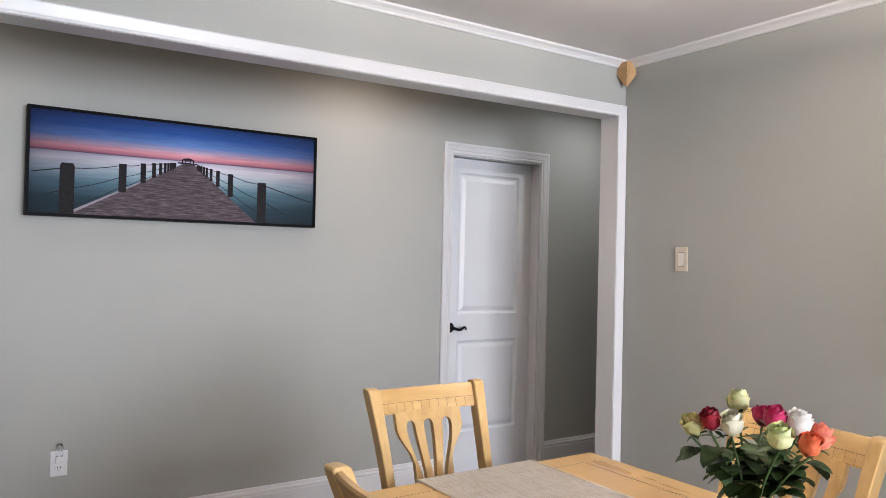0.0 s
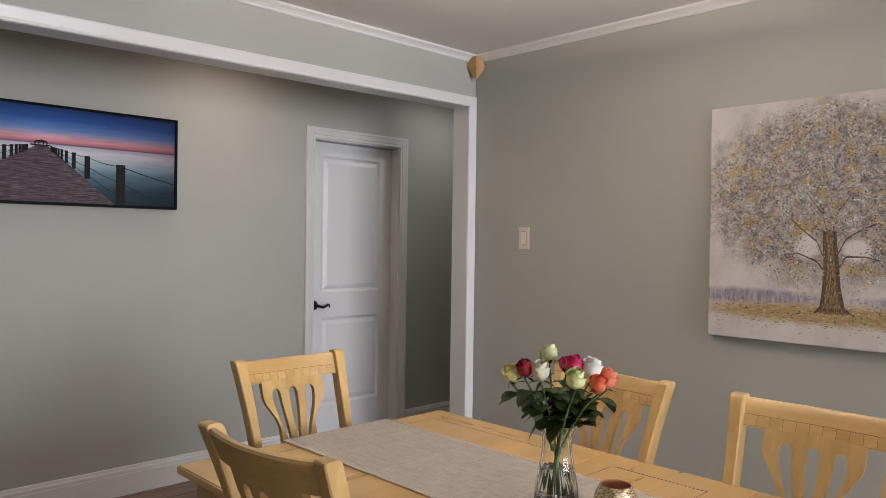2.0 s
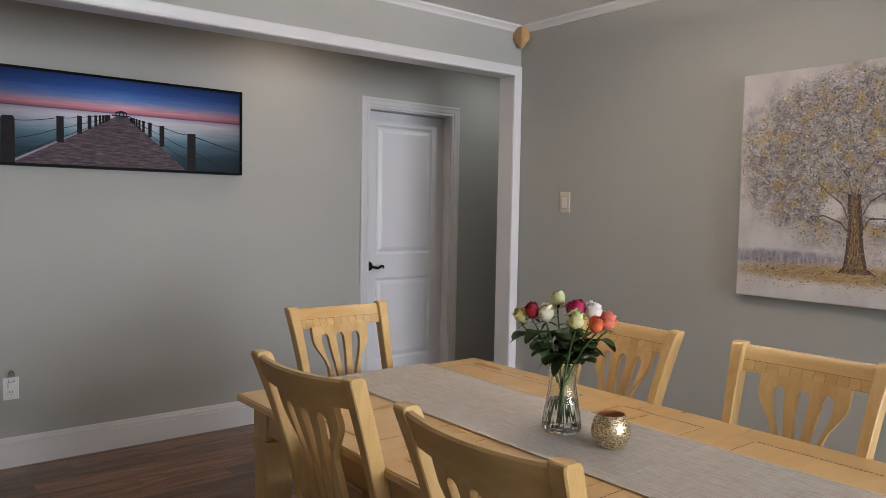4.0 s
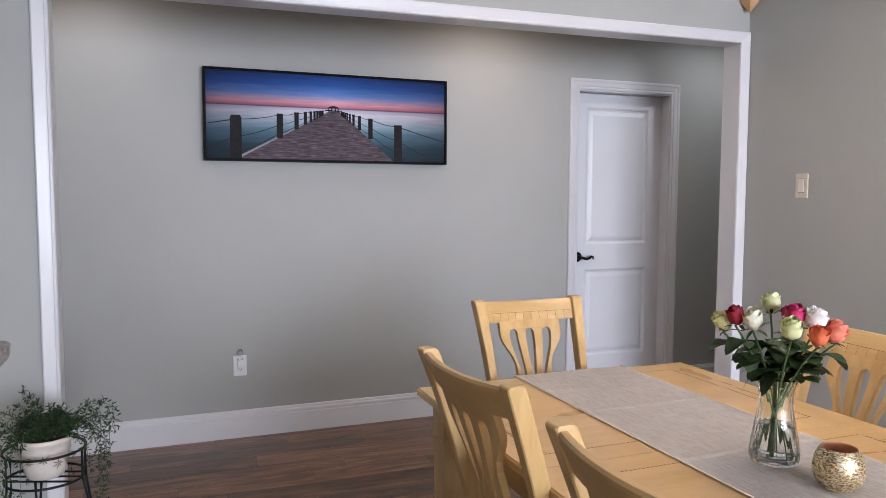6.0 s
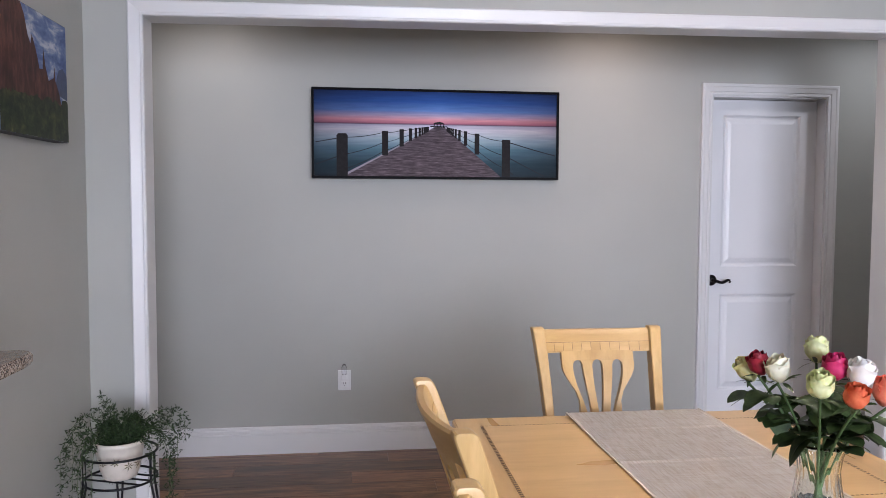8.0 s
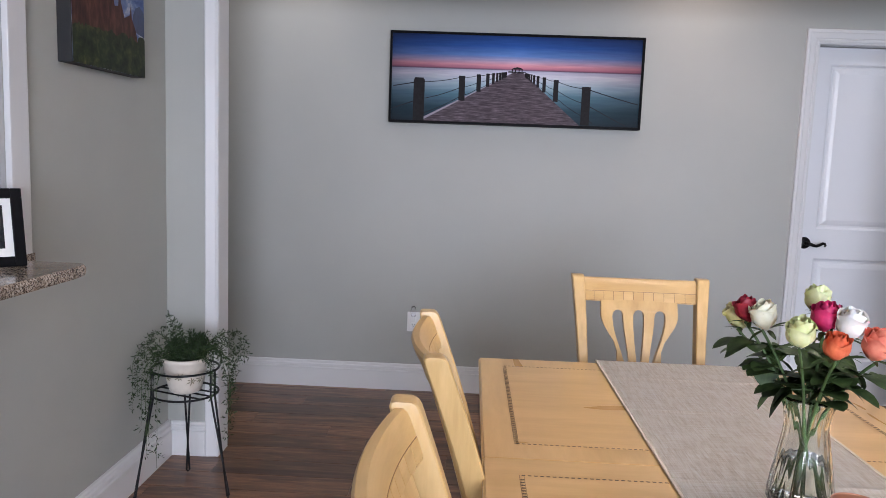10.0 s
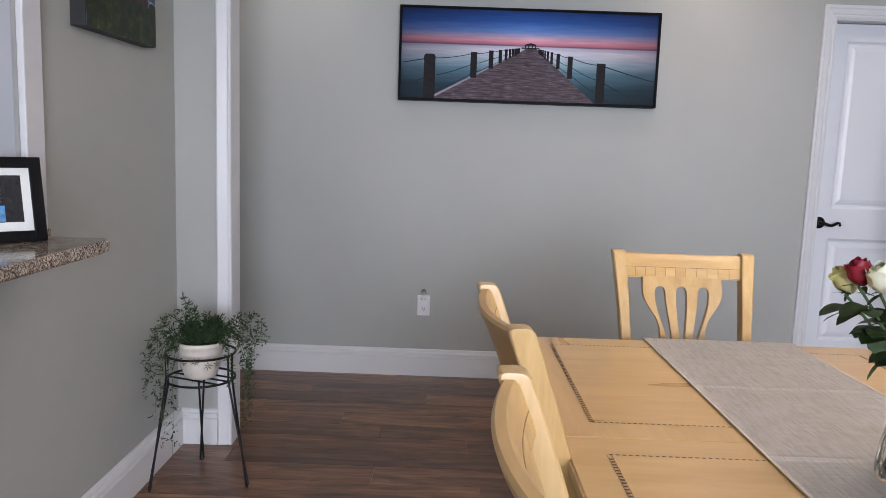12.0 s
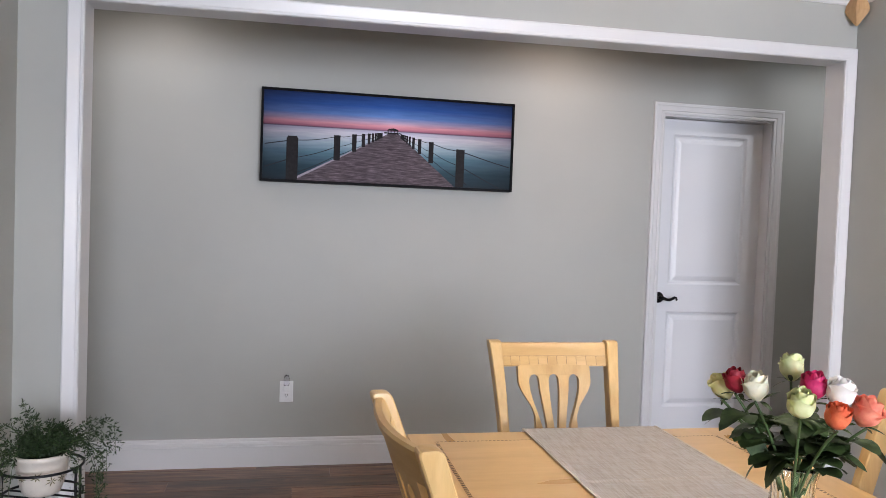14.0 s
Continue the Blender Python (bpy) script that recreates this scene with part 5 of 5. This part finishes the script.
jar = thing("candle_jar", "round gold mosaic glass candle jar on the runner", "candle jar", (1.888, 1.172, TZ + 0.0050))
bm = lathe(bmesh.new(), [(0.001, 0), (0.028, 0), (0.034, 0.003), (0.045, 0.018), (0.050, 0.036), (0.050, 0.050), (0.046, 0.068), (0.039, 0.082), (0.036, 0.086)], 64)
part("jar_body", bm, MOSAIC, jar, "gold mosaic glass", True)
part("lining", lathe(bmesh.new(), [(0.036, 0.086), (0.0345, 0.0865), (0.0335, 0.085), (0.037, 0.078), (0.043, 0.066), (0.046, 0.052)], 64), COPPER, jar, "copper inner rim", True)
part("wax", lathe(bmesh.new(), [(0.001, 0.0535), (0.03, 0.053), (0.0458, 0.052)], 48), WAX, jar, "cream wax", True)

# ---- plant stand and fern ----
PX, PYY = 0.205, 2.848
stand = thing("plant_stand", "black wrought iron three-legged plant stand", "plant stand", (PX, PYY, 0))


def circle(r, z, n=48):
    return [(r * math.cos(2 * math.pi * k / n), r * math.sin(2 * math.pi * k / n), z) for k in range(n)]


RT, RB = 0.500, 0.402
part("top_ring", tube(bmesh.new(), circle(0.126, RT), 0.0045, 8, True), IRON, stand, "", True)
part("lower_ring", tube(bmesh.new(), circle(0.124, RB), 0.0045, 8, True), IRON, stand, "", True)
for o in (-0.045, 0.0, 0.045):
    half = math.sqrt(0.124 ** 2 - o * o)
    part("cross_wire", tube(bmesh.new(), [(-half * 0.94 + 0.34 * o, o * 0.94 + half * 0.34, RB), (half * 0.94 + 0.34 * o, o * 0.94 - half * 0.34, RB)], 0.0035, 6), IRON, stand)
for fx, fy in ((0.056, 2.722), (0.152, 3.006), (0.394, 2.792)):
    v = Vector((fx - PX, fy - PYY, 0))
    a = math.atan2(v.y, v.x)
    pts = []
    for s in (-1, 1):
        aa = a + s * 0.10
        arm = [Vector((0.127 * math.cos(aa), 0.127 * math.sin(aa), RT if s < 0 else RT)), Vector((0.127 * math.cos(aa), 0.127 * math.sin(aa), RB)), v + Vector((-s * -0.006 * math.sin(a), s * 0.006 * math.cos(a) * -1, 0.012))]
        pts += arm if s < 0 else list(reversed(arm))
    pts.insert(3, v + Vector((0, 0, 0.004)))
    part("leg", tube(bmesh.new(), pts, 0.0042, 8), IRON, stand, "", False)

plant = thing("potted_fern", "asparagus fern trailing from a cream ceramic pot", "potted plant", (PX, PYY, RB + 0.0042))
POT = [(0.001, 0.0), (0.050, 0.0), (0.058, 0.006), (0.066, 0.030), (0.074, 0.065), (0.079, 0.095), (0.081, 0.118), (0.087, 0.124), (0.088, 0.138), (0.083, 0.140), (0.078, 0.134), (0.075, 0.118), (0.001, 0.116)]
part("pot", lathe(bmesh.new(), POT, 48), POTM, plant, "cream glazed ceramic", True)
rng = random.Random(8)
for k in range(9):
    a = -math.pi / 2 + (k - 4) * 0.62 + rng.uniform(-0.1, 0.1)
    zc = rng.uniform(0.05, 0.10)
    bm = bmesh.new()

    def on_pot(da, dz):
        rad = 0.0652 + (zc + dz) * 0.16
        return (rad * math.cos(a + da), rad * math.sin(a + da), zc + dz)

    centre = bm.verts.new(on_pot(0, 0))
    for j in range(7):
        b = j * 2 * math.pi / 7
        l = rng.uniform(0.012, 0.022)
        ux, uz = math.cos(b), math.sin(b)
        rim = [bm.verts.new(on_pot(*p)) for p in ((l * 0.5 / 0.07 * ux - 0.03 * uz, l * 0.5 * uz + 0.002 * ux), (l / 0.07 * ux, l * uz), (l * 0.5 / 0.07 * ux + 0.03 * uz, l * 0.5 * uz - 0.002 * ux))]
        bm.faces.new([centre] + rim)
    part("glaze_motif", bm, POTDECOR, plant, "olive brown leaf motif")
part("soil", lathe(bmesh.new(), [(0.001, 0.126), (0.05, 0.124), (0.0765, 0.120)], 32), SOIL, plant)


def fern():
    bm, stems = bmesh.new(), bmesh.new()
    rng = random.Random(21)
    verts, faces = [], []
    def needle(p, d, l, w):
        d = d.normalized()
        s = d.cross(Vector((rng.uniform(-1, 1), rng.uniform(-1, 1), rng.uniform(-1, 1)))).normalized() * w
        i = len(verts)
        verts.extend((p - s * 0.3, p + d * l * 0.55 - s, p + d * l, p + d * l * 0.55 + s))
        faces.append((i, i + 1, i + 2, i + 3))
    def frond(path, dense, spread, size):
        n = len(path)
        tube(stems, path, lambda u: 0.0014 * (1 - 0.6 * u), 5)
        for i in range(1, n):
            d = (path[i] - path[i - 1])
            for _ in range(dense):
                t = rng.random()
                p = path[i - 1] + d * t
                o = Vector((rng.gauss(0, 1), rng.gauss(0, 1), rng.gauss(0, 0.8))).normalized()
                twig = (o + d.normalized() * 0.6).normalized()
                reach = spread * rng.uniform(0.4, 1.0) * (1 - 0.35 * i / n)
                k = max(2, int(reach / 0.0085))
                for j in range(k):
                    q = p + twig * (reach * (j + 0.5) / k)
                    for _s in range(2):
                        nd = (twig * 0.7 + Vector((rng.gauss(0, 1), rng.gauss(0, 1), rng.gauss(0, 1))) * 0.6)
                        needle(q, nd, size * rng.uniform(0.7, 1.3), size * 0.13)
    def arc(a, r_out, z_peak, z_end, n=14, start=0.03, wob=0.012):
        pts = []
        ph = rng.random() * 6
        for k in range(n):
            t = k / (n - 1)
            r = start + (r_out - start) * min(1.0, t * 1.5) ** 0.8 + 0.01 * max(0, t - 0.66)
            if t < 0.4:
                z = 0.125 + (z_peak - 0.125) * math.sin(t / 0.4 * math.pi / 2)
            else:
                z = z_peak + (z_end - z_peak) * ((t - 0.4) / 0.6) ** 1.5
            aa = a + wob * math.sin(ph + t * 5) / max(0.03, r) * t
            x = r * math.cos(aa)
            pts.append(Vector((max(x, -PX + 0.022), r * math.sin(aa), z)))
        return pts
    for _ in range(34):
        frond(arc(rng.uniform(0, 6.28), rng.uniform(0.03, 0.085), rng.uniform(0.16, 0.215), rng.uniform(0.15, 0.20), 9), 5, 0.026, 0.0140)
    for a, r, zp, ze in ((3.6, 0.19, 0.20, -0.06), (3.3, 0.175, 0.17, -0.02), (2.9, 0.18, 0.22, 0.05), (4.0, 0.16, 0.16, -0.22), (4.3, 0.15, 0.17, -0.26), (4.0, 0.145, 0.15, -0.17), (3.7, 0.16, 0.16, -0.12),
                         (0.0, 0.20, 0.20, 0.02), (0.3, 0.22, 0.23, 0.12), (-0.3, 0.20, 0.19, -0.02), (0.1, 0.17, 0.18, -0.12), (-0.15, 0.18, 0.17, -0.20), (0.5, 0.19, 0.21, 0.08), (-0.6, 0.16, 0.16, 0.0),
                         (1.2, 0.15, 0.20, -0.05), (2.0, 0.15, 0.19, -0.08), (0.2, 0.165, 0.16, -0.16)):
        frond(arc(a, r, zp, ze, 16), 3, 0.036, 0.0165)
    # upright spray
    for tipx, tipy, tipz in ((-0.055, -0.03, 0.318), (-0.02, -0.02, 0.265), (-0.075, 0.0, 0.25), (0.03, 0.0, 0.235)):
        frond([Vector((tipx * t * (0.6 + 0.4 * t), tipy * t, 0.12 + (tipz - 0.12) * t)) for t in [k / 10 for k in range(11)]], 5, 0.028, 0.0160)
    me = bpy.data.meshes.new("foliage")
    me.from_pydata([tuple(v) for v in verts], [], faces)
    me.materials.append(FERN)
    ob = new("foliage", me)
    ob.parent = plant
    tagged(ob, "fine feathery green needles", kind="stuff")
    tagged(part("stem_tangle", stems, STEMG, plant, "thin arching green stems"), kind="stuff")


fern()

# ---- floor planks ----
PW, PL = 0.150, 1.22
rng = random.Random(3)
plank_me = {}


def plank_mesh(length):
    key = round(length, 2)
    if key not in plank_me:
        bm = cube(0, key - 0.0012, 0, PW - 0.0012, -0.0085, 0.0, 0.0012, 1)
        me = bpy.data.meshes.new("plank")
        bm.to_mesh(me)
        bm.free()
        me.materials.append(PLANK)
        plank_me[key] = me
    return plank_me[key]


rest = bmesh.new()
row = 0
y = YB + 0.10 - 200 * PW
while y < YB + 0.12:
    if y + PW > YREAR:
        hall = y > YF2 - 0.2
        x = (HX0 if hall else KX0) - [0.0, 0.41, 0.83, 0.22, 0.63, 1.02][row % 6]
        end = HX1 if hall else XR + 0.10
        while x < end:
            a, b = max(x, HX0 if hall else KX0), min(x + PL, end)
            if b - a > 0.03:
                if -0.3 < b and a < 4.6 and y > 0.2:
                    ob = new("plank", plank_mesh(b - a))
                    ob.location = (a, y, 0)
                    ob.parent = floor
                else:
                    box(rest, a, b - 0.0012, y, y + PW - 0.0012, -0.0085, 0.0)
            x += PL
        row += 1
    y += PW
tagged(mesh_ob("planks_out_of_view", rest, PLANK, floor), "walnut planks of the further floor", kind="stuff")
